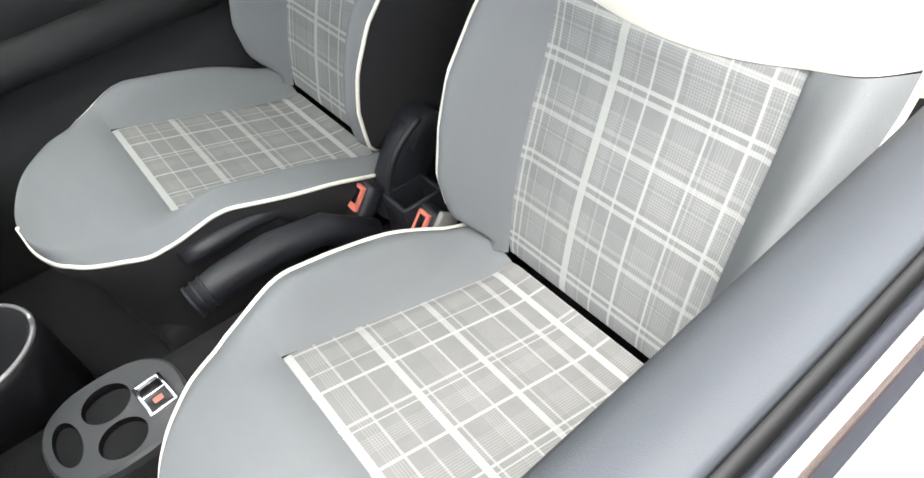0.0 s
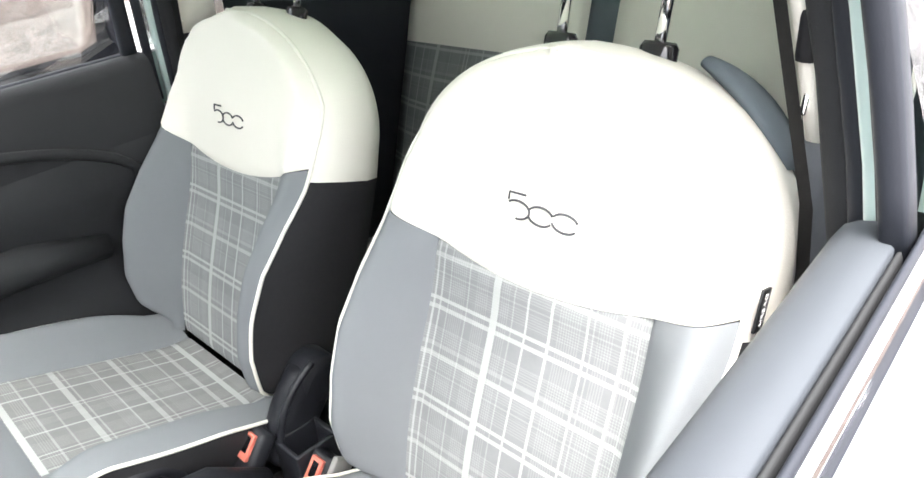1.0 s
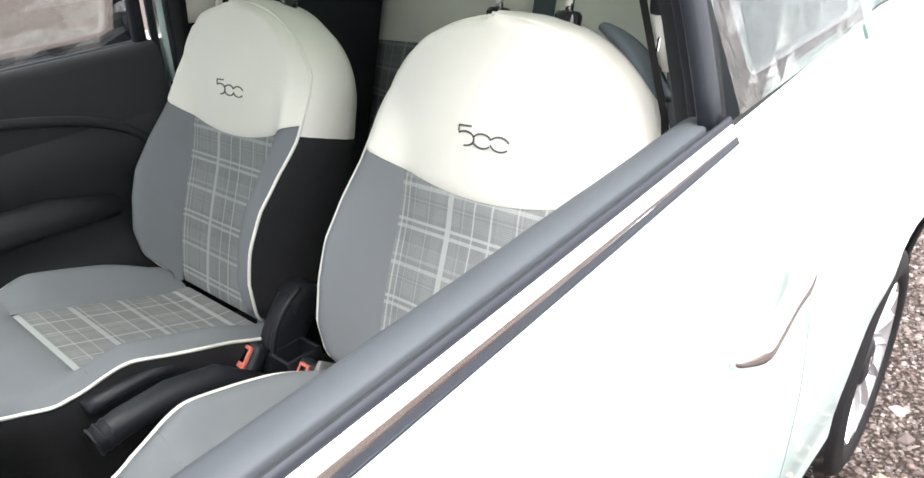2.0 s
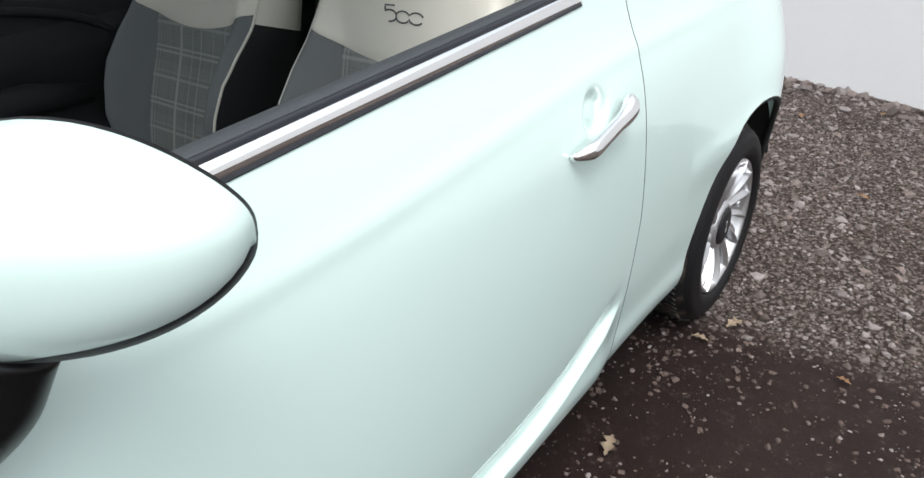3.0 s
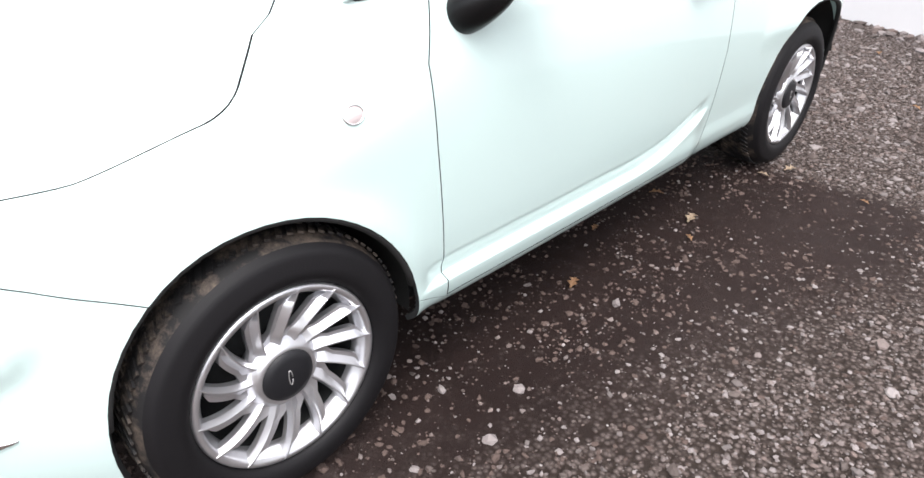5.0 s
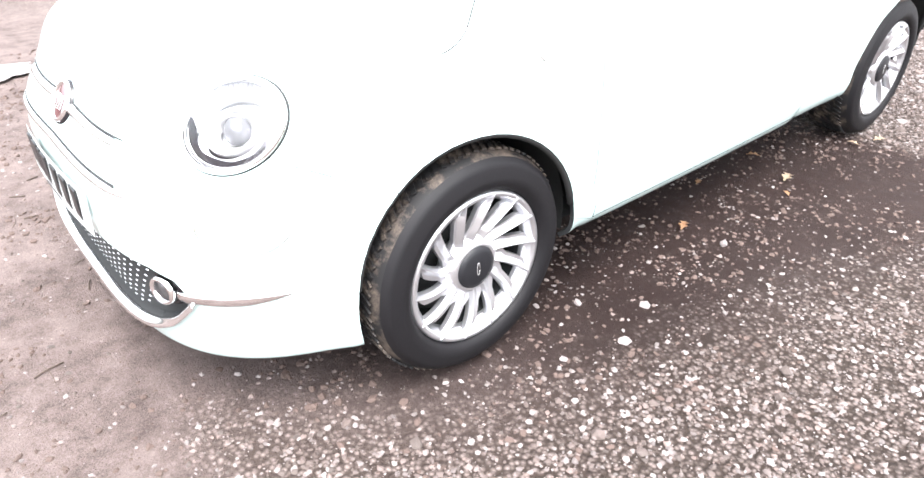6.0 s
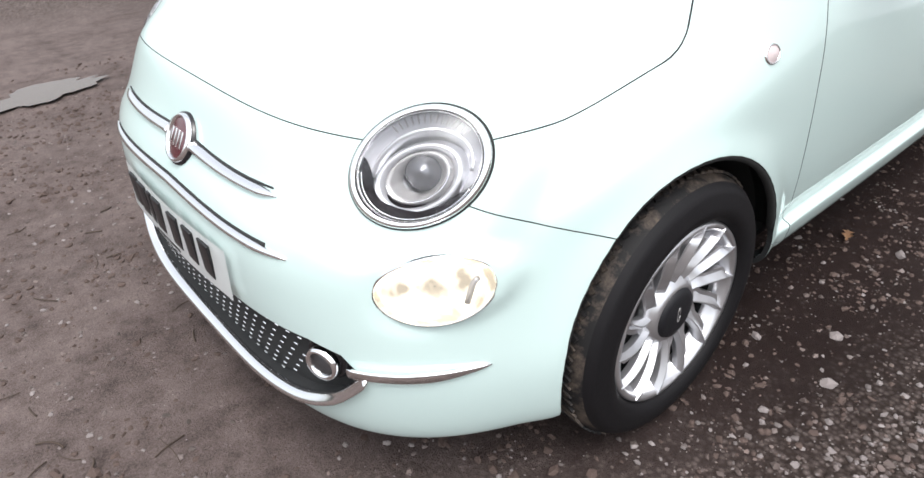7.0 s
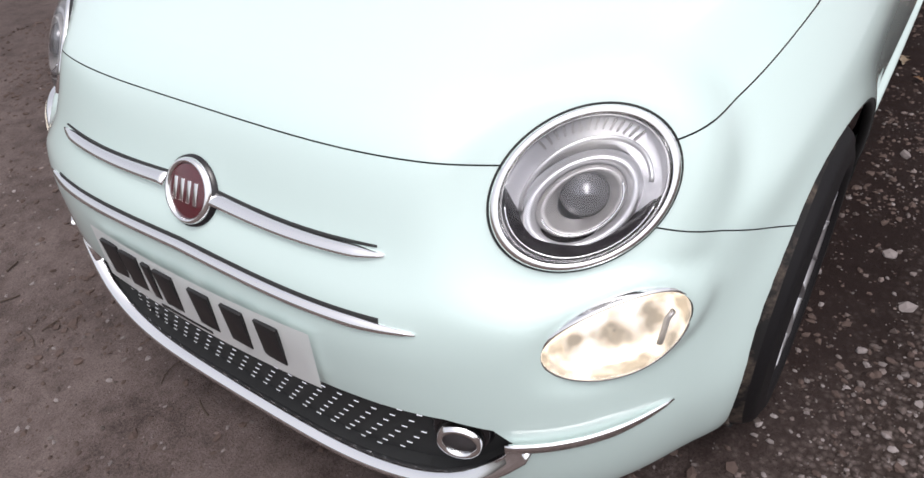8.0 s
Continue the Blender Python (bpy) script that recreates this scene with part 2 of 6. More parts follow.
def stone_material():
    m, tree, sh = nodes_of("gravel stone")
    geo = tree.nodes.new("ShaderNodeNewGeometry")
    ramp = tree.nodes.new("ShaderNodeValToRGB")
    tree.links.new(geo.outputs["Random Per Island"], ramp.inputs[0])
    e = ramp.color_ramp.elements
    e[0].color, e[1].color = (0.045, 0.033, 0.029, 1), (0.275, 0.243, 0.240, 1)
    for place, c in ((0.3, (0.08, 0.056, 0.05, 1)), (0.45, (0.12, 0.104, 0.102, 1)), (0.6, (0.145, 0.102, 0.09, 1)), (0.75, (0.18, 0.157, 0.154, 1)), (0.92, (0.215, 0.187, 0.184, 1))):
        e.new(place).color = c
    n = noise_out(tree, 160, 4.0, 0.7)
    tree.links.new(mix_colour(tree, math_node(tree, "MULTIPLY", n, 0.5), ramp.outputs[0], (0.10, 0.083, 0.075)), sh.inputs["Base Color"])
    sh.inputs["Roughness"].default_value = 0.75
    bump(tree, sh, n, 0.5, 0.004)
    return m


M_ground = ground_material()
M_stone = stone_material()
M_twig = surface("dead wood", (0.05, 0.033, 0.024), 0.8, vary=0.4, scale=20)
M_clod = surface("crumbled earth", (0.075, 0.053, 0.046), 0.85, vary=0.5, scale=3, grain=1.0, grain_scale=200, spec=0.25)


# ---- helpers for building ----
def smooth(a, b, x):
    q = np.clip((np.asarray(x, float) - a) / (b - a), 0, 1)
    return q * q * (3 - 2 * q)


def spline(xs, ys):
    """A smooth curve through a few knots."""
    xs, ys = np.array(xs, float), np.array(ys, float)
    slope = np.gradient(ys, xs)

    def curve(q):
        q = np.clip(np.asarray(q, float), xs[0], xs[-1])
        i = np.clip(np.searchsorted(xs, q) - 1, 0, len(xs) - 2)
        h = xs[i + 1] - xs[i]
        u = (q - xs[i]) / h
        return ((2 * u**3 - 3 * u**2 + 1) * ys[i] + (u**3 - 2 * u**2 + u) * h * slope[i]
                + (3 * u**2 - 2 * u**3) * ys[i + 1] + (u**3 - u**2) * h * slope[i + 1])
    return curve


def thing(name, place, label, category, group="", kind=""):
    ob = new(name)
    ob.location = place
    ob.empty_display_size = 0.1
    return tagged(ob, label, category, group, kind)


def link(name, mesh, material, parent, label=""):
    """Links a mesh whose points are in world metres as one part of a thing or of a part."""
    if material is not None:
        mesh.materials.append(material)
    ob = new(name, mesh)
    if parent is not None:
        ob.parent = parent
        at = parent.location + (parent.parent.location if parent.parent else Vector())
        mesh.transform(Matrix.Translation(-at))
    if label:
        ob["label"] = label
    return ob


def part(name, bm, material, parent, label="", flat=False):
    mesh = bpy.data.meshes.new(name)
    bmesh.ops.recalc_face_normals(bm, faces=bm.faces)
    for f in bm.faces:
        f.smooth = not flat
    bm.to_mesh(mesh)
    bm.free()
    return link(name, mesh, material, parent, label)


def grid(points, closed_u=False, closed_v=False, bm=None):
    """Quads over an array of points [rows, columns, 3]."""
    bm = bm or bmesh.new()
    a = np.asarray(points, float)
    rows, cols = a.shape[:2]
    v = [[bm.verts.new(a[i, j]) for j in range(cols)] for i in range(rows)]
    for i in range(rows - (not closed_u)):
        for j in range(cols - (not closed_v)):
            quad = (v[i][j], v[i][(j + 1) % cols], v[(i + 1) % rows][(j + 1) % cols], v[(i + 1) % rows][j])
            if len(set(quad)) == 4:
                bm.faces.new(quad)
    return bm


def sharpen(bm, degrees=35):
    bm.normal_update()
    for e in bm.edges:
        if len(e.link_faces) == 2 and e.calc_face_angle() > radians(degrees):
            e.smooth = False


def box(size, place, bevel=0.004, turn=None, bm=None, segments=2):
    bm = bm or bmesh.new()
    m = Matrix.Translation(place) @ (turn or Matrix()) @ Matrix.Diagonal((*size, 1))
    made = bmesh.ops.create_cube(bm, size=1, matrix=m)["verts"]
    edges = list({e for v in made for e in v.link_edges})
    if bevel:
        bmesh.ops.bevel(bm, geom=edges, offset=bevel, segments=segments, affect="EDGES", profile=0.6)
    return bm


def frame_along(path):
    """Tangent and two side vectors at each point of a path."""
    p = np.asarray(path, float)
    t = np.gradient(p, axis=0)
    t /= np.linalg.norm(t, axis=1)[:, None] + 1e-12
    side = np.zeros_like(t)
    ref = np.array((0.0, 0.0, 1.0)) if abs(t[0][2]) < 0.9 else np.array((0.0, 1.0, 0.0))
    s = np.cross(t[0], ref)
    for i in range(len(t)):
        s = s - t[i] * np.dot(s, t[i])
        s /= np.linalg.norm(s) + 1e-12
        side[i] = s
    return p, t, side, np.cross(side, t)


def tube(path, radius, sides=8, flatten=1.0, caps=True, closed=False, bm=None):
    """A round or flattened bar along a path; radius may be one number or one for each point."""
    p, t, s, n = frame_along(path)
    r = np.broadcast_to(np.asarray(radius, float), (len(p),))
    ang = np.linspace(0, 2 * np.pi, sides, endpoint=False)
    rings = p[:, None, :] + r[:, None, None] * (np.cos(ang)[None, :, None] * s[:, None, :] + flatten * np.sin(ang)[None, :, None] * n[:, None, :])
    bm = grid(rings, closed_u=closed, closed_v=True, bm=bm)
    if caps and not closed:
        bm.verts.ensure_lookup_table()
        k = len(bm.verts)
        total = len(p) * sides
        bm.faces.new([bm.verts[k - total + j] for j in range(sides)][::-1])
        bm.faces.new([bm.verts[k - sides + j] for j in range(sides)])
    return bm


def strip(path, normals, half_width, half_thick, sides=12, bm=None):
    """A bar with a flat oval section that lies on a surface."""
    p = np.asarray([tuple(v) for v in path], float)
    n = np.asarray([tuple(v) for v in normals], float)
    t = np.gradient(p, axis=0)
    t /= np.linalg.norm(t, axis=1)[:, None]
    side = np.cross(t, n)
    side /= np.linalg.norm(side, axis=1)[:, None]
    w, h = np.broadcast_to(half_width, (len(p),)), np.broadcast_to(half_thick, (len(p),))
    a = np.linspace(0, 2 * np.pi, sides, endpoint=False)
    rings = p[:, None, :] + side[:, None, :] * (np.cos(a)[None, :, None] * w[:, None, None]) + n[:, None, :] * (np.sin(a)[None, :, None] * h[:, None, None])
    return loft(rings)


def loft(sections, caps=True):
    """A skin over closed sections with equal numbers of points."""
    a = np.asarray(sections, float)
    bm = grid(a, closed_v=True)
    if caps:
        bm.verts.ensure_lookup_table()
        n = a.shape[1]
        bm.faces.new([bm.verts[j] for j in range(n)][::-1])
        bm.faces.new([bm.verts[len(bm.verts) - n + j] for j in range(n)])
    return bm


def lathe(profile, centre, axis, steps=48, flat=1.0, up=(0, 0, 1)):
    """Turns a profile of (radius, distance along the axis) about an axis."""
    ax = Vector(axis).normalized()
    side = ax.cross(Vector(up)).normalized()
    top = side.cross(ax)
    c = Vector(centre)
    rows = []
    for k in range(steps):
        a = 2 * math.pi * k / steps
        d = side * math.cos(a) + top * (math.sin(a) * flat)
        rows.append([c + d * r + ax * h for r, h in profile])
    return grid(rows, closed_u=True)


# ---- the ground ----
def gravel_share(x, y):
    """1 on gravel, 0 on bare earth: an earth strip along the car's side and all before its nose."""
    edge = np.interp(x, (-0.9, -0.62, -0.2, 0.35, 0.8, 1.28, 1.8, 2.15, 2.3), (-0.75, -0.35, -0.76, -0.94, -1.04, -1.16, -1.36, -1.42, -1.2))
    side = smooth(-0.10, 0.42, edge - y)
    back = smooth(2.16, 2.34, x + 0.1 * (y + 0.8))
    front = smooth(-0.88, -0.62, x + 0.55 * (y + 0.55))
    far = smooth(3.6, 5.2, y + 0.4 * x)
    return np.maximum(np.maximum(side * front, back), far)


def unrest(x, y):
    return 0.012 * noise.noise(Vector((x * 1.3, y * 1.3, 0.0))) + 0.005 * noise.noise(Vector((x * 6, y * 6, 3.0))) + 0.004 * noise.noise(Vector((x * 19, y * 19, 5.0)))


def build_ground():
    def steps(lo, hi, fine):
        inner = np.arange(lo, hi, fine)
        out = np.geomspace(0.1, 260, 22)
        return np.concatenate((lo - out[::-1], inner, hi + out))
    xs, ys = steps(-2.4, 5.2, 0.024), steps(-3.0, 2.6, 0.024)
    rows, share, dry = [], [], []
    for x in xs:
        for y in ys:
            near = 1 if -3 < x < 6 and -4 < y < 4 else 0
            rows.append((x, y, unrest(x, y) * near - 0.004))
            share.append(float(gravel_share(x, y)))
            # paler earth's share: least under and along the car, most before its nose
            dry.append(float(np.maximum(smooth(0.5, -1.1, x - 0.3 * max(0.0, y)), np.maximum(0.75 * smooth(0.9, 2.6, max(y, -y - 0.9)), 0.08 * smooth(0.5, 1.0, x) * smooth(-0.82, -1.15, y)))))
    n = len(ys)
    faces = [(i * n + j, (i + 1) * n + j, (i + 1) * n + j + 1, i * n + j + 1) for i in range(len(xs) - 1) for j in range(n - 1)]
    mesh = bpy.data.meshes.new("ground")
    mesh.from_pydata(rows, [], faces)
    layer = mesh.attributes.new("gravel", "FLOAT", "POINT")
    layer.data.foreach_set("value", share)
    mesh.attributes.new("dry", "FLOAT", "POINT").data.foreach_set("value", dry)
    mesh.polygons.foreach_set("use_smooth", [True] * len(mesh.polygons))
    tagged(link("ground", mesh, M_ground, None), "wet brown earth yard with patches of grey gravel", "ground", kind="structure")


def build_stones(name, count, region, sizes, keep, label, seed, material=None):
    """Loose angular stones, joined."""
    rng = np.random.default_rng(seed)
    ico = bmesh.new()
    bmesh.ops.create_icosphere(ico, subdivisions=1, radius=1)
    base = np.array([v.co for v in ico.verts])
    tris = [[v.index for v in f.verts] for f in ico.faces]
    ico.free()
    verts, faces = [], []
    (x0, x1), (y0, y1) = region
    made = 0
    while made < count:
        x, y = rng.uniform(x0, x1), rng.uniform(y0, y1)
        if rng.random() > keep(x, y):
            made += 0.25
            continue
        s = sizes[0] * (sizes[1] / sizes[0]) ** (rng.random() ** 1.7)
        lump = base * (1 + 0.28 * rng.standard_normal((len(base), 1)).clip(-1.3, 1.3))
        lump = lump * np.array((1.0, rng.uniform(0.6, 1.0), rng.uniform(0.35, 0.7))) * s
        a = rng.uniform(0, 6.283)
        turn = np.array(((math.cos(a), -math.sin(a), 0), (math.sin(a), math.cos(a), 0), (0, 0, 1)))
        tip = rng.uniform(-0.4, 0.4)
        tilt = np.array(((1, 0, 0), (0, math.cos(tip), -math.sin(tip)), (0, math.sin(tip), math.cos(tip))))
        k = len(verts)
        verts.extend((lump @ tilt.T @ turn.T + np.array((x, y, unrest(x, y) - 0.004 + 0.12 * s))).tolist())
        faces.extend([[i + k for i in t] for t in tris])
        made += 1
    mesh = bpy.data.meshes.new(name)
    mesh.from_pydata(verts, [], faces)
    tagged(link(name, mesh, material or M_stone, None), label, "gravel" if material is None else "earth", kind="stuff")


def leaf(place, size, turn, material, label):
    """A curled lobed leaf."""
    rows = []
    for i in range(13):
        q = i / 12
        w = size * 0.3 * math.sin(math.pi * min(1, q * 1.02)) ** 0.7 * (0.7 + 0.42 * math.cos(q * 6.283 * 3.0))
        curl = 0.12 * size * math.sin(3 * q)
        rows.append([(size * (q - 0.5), s * w, curl + abs(s) ** 2 * 0.25 * w + 0.004) for s in (-1, -0.6, -0.2, 0.2, 0.6, 1)])
    bm = grid(rows)
    bmesh.ops.solidify(bm, geom=bm.faces[:], thickness=0.0012)
    tip = pose(place[0], place[1], unrest(*place[:2]) + 0.003, 4, -3, turn)
    bmesh.ops.transform(bm, matrix=tip, verts=bm.verts)
    ob = part("fallen_leaf", bm, material, None)
    tagged(ob, label, "leaf", "fallen leaves on the ground")


def build_puddle(x0, y0, long, wide, turn):
    """A shallow pool with an uneven shore."""
    bm = bmesh.new()
    rim = []
    for k in range(160):
        a = 2 * math.pi * k / 160
        r = 1 + 0.5 * noise.noise(Vector((math.cos(a) * 1.9, math.sin(a) * 1.9, x0))) + 0.22 * noise.noise(Vector((math.cos(a) * 4, math.sin(a) * 4, y0))) + 0.08 * noise.noise(Vector((math.cos(a) * 11, math.sin(a) * 11, y0)))
        u, v = long * r * math.cos(a), wide * r * math.sin(a)
        rim.append(bm.verts.new((x0 + u * math.cos(turn) - v * math.sin(turn), y0 + u * math.sin(turn) + v * math.cos(turn), 0.011)))
    bm.faces.new(rim)
    tagged(part("puddle", bm, M_water, None, flat=True), "shallow muddy puddle reflecting the sky", "puddle", kind="structure")


def build_wall():
    a, d, n = Vector((5.1, -0.15, -0.05)), Vector((-0.32, -0.947, 0)), Vector((-0.947, 0.32, 0))
    bm = bmesh.new()
    p, q = a + d * 7, a - d * 9
    lo = [p, q, q - n * 0.25, p - n * 0.25]
    vs = [bm.verts.new(v) for v in lo] + [bm.verts.new(v + Vector((0, 0, 3.2))) for v in lo]
    for f in ((0, 1, 5, 4), (1, 2, 6, 5), (2, 3, 7, 6), (3, 0, 4, 7), (4, 5, 6, 7)):
        bm.faces.new([vs[i] for i in f])
    tagged(part("wall_back", bm, M_wall, None, flat=True), "white rendered wall behind the gravel", "wall", kind="structure")


# ---- the car's skin ----
# x runs from the front axle to the rear, -y is the passenger's side, z is up.
HUBS = ((0.0, 0.292), (2.3, 0.292))
P = range(9)
SKIN_Z_NOSE = spline(P, (0.15, 0.165, 0.205, 0.32, 0.45, 0.553, 0.645, 0.758, 0.805))
SKIN_Z_DOOR = spline(P, (0.25, 0.275, 0.31, 0.40, 0.50, 0.62, 0.745, 0.855, 0.975))
SKIN_X_NOSE = spline(P, (-0.57, -0.638, -0.661, -0.671, -0.677, -0.665, -0.616, -0.557, -0.49))
SKIN_W_NOSE = spline(P, (0.73, 0.79, 0.812, 0.82, 0.808, 0.793, 0.78, 0.72, 0.66))
SKIN_N = spline(P, (3.6, 3.6, 3.6, 3.6, 3.5, 3.5, 3.55, 3.8, 3.7))
DOOR_W = spline((0.2, 0.262, 0.30, 0.36, 0.45, 0.55, 0.66, 0.75, 0.82, 0.88, 0.93, 0.98, 1.03, 1.08),
                (0.71, 0.768, 0.780, 0.782, 0.788, 0.79, 0.788, 0.782, 0.773, 0.759, 0.741, 0.721, 0.705, 0.692))
SKIN_X_TAIL = spline(P, (2.74, 2.82, 2.85, 2.87, 2.87, 2.86, 2.83, 2.79, 2.74))


def belt(x):
    return 0.956 + 0.065 * (np.clip(np.asarray(x, float), 0.2, 2.2) - 0.26)


def sill_line(x):
    """Top of the raised sill, which curls up before the rear wheel."""
    return 0.327 + 0.098 * np.clip((np.asarray(x) - 1.18) / 0.39, 0, 1.2) ** 2


# centre, axis, length of the two half-axes and way of the long one, for the lamps that the skin is drawn in to
LAMPS = ((np.array((-0.442, -0.5594, 0.7052)), np.array((-0.732, -0.477, 0.486)), 0.1226, 0.093, np.array((0.581, -0.507, 0.332))),
         (np.array((-0.489, -0.6344, 0.5317)), np.array((-0.703, -0.700, 0.127)), 0.1015, 0.059, np.array((0.711, -0.656, 0.202))))


def lamp_frame(lamp):
    c, n, long, short, way = lamp
    n = n / np.linalg.norm(n)
    u = way - n * np.dot(way, n)
    u /= np.linalg.norm(u)
    return c, n, u, np.cross(n, u), long, short


def outside_lamps(faces):
    """Leaves the openings for the lamps in the near skin."""
    for lamp in LAMPS:
        c, n, u, v, long, short = lamp_frame(lamp)
        near, keep = [], []
        for f in faces:
            d = np.array(f[0]) - c
            (near if abs(d @ n) < 0.12 and abs(d @ u) < long * 1.5 and abs(d @ v) < short * 1.6 and f[0][1] < 0 else keep).append(f)
        for a in np.linspace(0, 2 * math.pi, 44, endpoint=False):
            w = math.cos(a) * u / long + math.sin(a) * v / short
            near, out = halves(near, w, float(w @ c) + 1.005)
            keep = keep + out
        faces = keep
    return faces


def lamp_seats(pts):
    """Draws the skin on to each lamp's plane, so that the lamp sits flush in it."""
    for lamp in LAMPS:
        c, n, u, v, long, short = lamp_frame(lamp)
        d = pts - c
        off = d @ n
        r = np.hypot(d @ u / long, d @ v / short)
        reach = 1.9 if short > 0.08 else 1.5
        pull = smooth(reach, 1.04, r) * smooth(0.3, 0.06, np.abs(off))
        pts = pts - n * (off * pull + 0.004 * pull)[..., None]
    return pts


def skin(p, s, bare=False):
    """The skin of the near side at level p (0 bottom to 8 belt) and way s along the plan (0 nose, 1 and 2 the door's ends, 3 tail)."""
    p, s = np.broadcast_arrays(np.asarray(p, float), np.asarray(s, float))
    n, xf, xr = SKIN_N(p), SKIN_X_NOSE(p), SKIN_X_TAIL(p)
    q = np.clip(s, 0, 1)
    a = np.pi / 2 * q**1.7 / (q**1.7 + (1 - q) ** 1.7)
    nose_x = 0.5 - (0.5 - xf) * np.cos(a) ** (2 / n)
    nose_f = np.sin(a) ** (2 / n)
    q = np.clip(s - 2, 0, 1)
    a = np.pi / 2 * q**1.5 / (q**1.5 + (1 - q) ** 1.5)
    tail_x = 1.9 + (xr - 1.9) * np.sin(a) ** (2 / 9.0)
    tail_f = np.cos(a) ** (2 / 9.0)
    mid_x = 0.5 + 1.4 * (s - 1)
    x = np.where(s < 1, nose_x, np.where(s > 2, tail_x, mid_x))
    f = np.where(s < 1, nose_f, np.where(s > 2, tail_f, 1.0))
    rise = np.clip((x - xf) / (0.45 - xf), 0, 1)
    z = SKIN_Z_NOSE(p) + (SKIN_Z_DOOR(p) - SKIN_Z_NOSE(p)) * rise + np.maximum(0, belt(x) - 0.975) * (p / 8) ** 3 - 0.044 * smooth(5, 6.8, p) * (1 - 0.6 * smooth(7.1, 8, p)) * np.exp(-((rise - 0.25) / 0.21) ** 2)
    z = z + 0.014 * smooth(0.08, 0.24, x) * smooth(0.43, 0.37, x) * (p / 8) ** 6
    mix = smooth(-0.05, 0.5, x)
    w = SKIN_W_NOSE(p) * (1 - mix) + DOOR_W(z) * mix * (1 - 0.012 * ((x - 1.1) / 0.9) ** 2)
    w = w + 0.022 * np.exp(-((x - 2.25) / 0.35) ** 2) * smooth(0.85, 0.6, z)
    w = w + 0.036 * np.exp(-((x - 2.47) / 0.2) ** 2) * smooth(0.98, 0.70, z)
    w = w + 0.010 * np.exp(-((x + 0.27) / 0.12) ** 2) * smooth(0.78, 0.6, z)
    for hx, hz in HUBS:
        r = np.hypot(x - hx, z - hz)
        w = w + 0.012 * np.exp(-((r - 0.325) / 0.04) ** 2)
    top = sill_line(x)
    on = smooth(0.33, 0.42, x) * smooth(1.60, 1.50, x)
    w = w + on * (0.010 * smooth(0.006, -0.008, z - top) - 0.011 * smooth(0.060, 0.016, z - top) * smooth(-0.006, 0.006, z - top))
    w = w - 0.016 * smooth(0.050, 0.018, np.hypot(x - 1.456, z - 0.856))
    w = w + smooth(0.55, 0.8, x) * 0.0022 * np.exp(-((z - 0.875 - 0.05 * smooth(0.7, 1.7, x)) / 0.016) ** 2)
    out = np.stack((x, -w * f, z), -1)
    return out if bare else lamp_seats(out)


NOSE_S = np.linspace(0, 1, 96)
ALONG_S = np.unique(np.concatenate((NOSE_S[:-1], np.linspace(1, 2, 120)[:-1], np.linspace(1.63, 1.72, 40), np.linspace(2, 3, 56))))
CROWN = np.array((0.30, 0.0, 1.012))


def crown(edge, r):
    """The bonnet's dome, from its edge on the skin (r = 1) to the middle of the windscreen's foot (r = 0)."""
    out = CROWN + (edge - CROWN) * r[..., None]
    out[..., 2] = edge[..., 2] + (CROWN[2] - edge[..., 2]) * (1 - r**1.75)
    return lamp_seats(out)


def soup(points):
    a = np.asarray(points)
    return [[tuple(a[i, j]), tuple(a[i, j + 1]), tuple(a[i + 1, j + 1]), tuple(a[i + 1, j])] for i in range(a.shape[0] - 1) for j in range(a.shape[1] - 1)]


LEVELS = np.concatenate((np.linspace(0, 1, 6)[:-1], np.linspace(1, 3.6, 64)[:-1], np.linspace(3.6, 8, 50)))
LEVELS = np.unique(np.concatenate((LEVELS, np.linspace(6.45, 7.45, 34))))


def skin_soup(p0, p1):
    rows = np.concatenate(([p0], LEVELS[(LEVELS > p0 + 0.01) & (LEVELS < p1 - 0.01)], [p1]))
    return soup(skin(rows[:, None], ALONG_S[None, :]))


def crown_soup():
    s = np.linspace(0, 1, 400)
    edge = skin(8.0, s)
    keep = edge[:, 0] < 0.30
    s_end = s[keep][-1]
    edge = skin(8.0, np.concatenate((NOSE_S[NOSE_S < s_end], [s_end])), True)
    return soup(crown(edge[None, :, :], np.linspace(1, 0.0, 34)[:, None]))


def halves(faces, normal, level):
    """Cuts faces by the plane normal . x = level: those below it, and those above."""
    low, high = [], []
    nx, ny, nz = normal
    for f in faces:
        d = [nx * v[0] + ny * v[1] + nz * v[2] - level for v in f]
        if max(d) <= 1e-9:
            low.append(f)
        elif min(d) >= -1e-9:
            high.append(f)
        else:
            a, b = [], []
            for i, v in enumerate(f):
                j = (i + 1) % len(f)
                if d[i] <= 0:
                    a.append(v)
                if d[i] >= 0:
                    b.append(v)
                if d[i] * d[j] < 0:
                    t = d[i] / (d[i] - d[j])
                    m = tuple(v[k] + t * (f[j][k] - v[k]) for k in range(3))
                    a.append(m)
                    b.append(m)
            if len(a) > 2:
                low.append(a)
            if len(b) > 2:
                high.append(b)
    return low, high


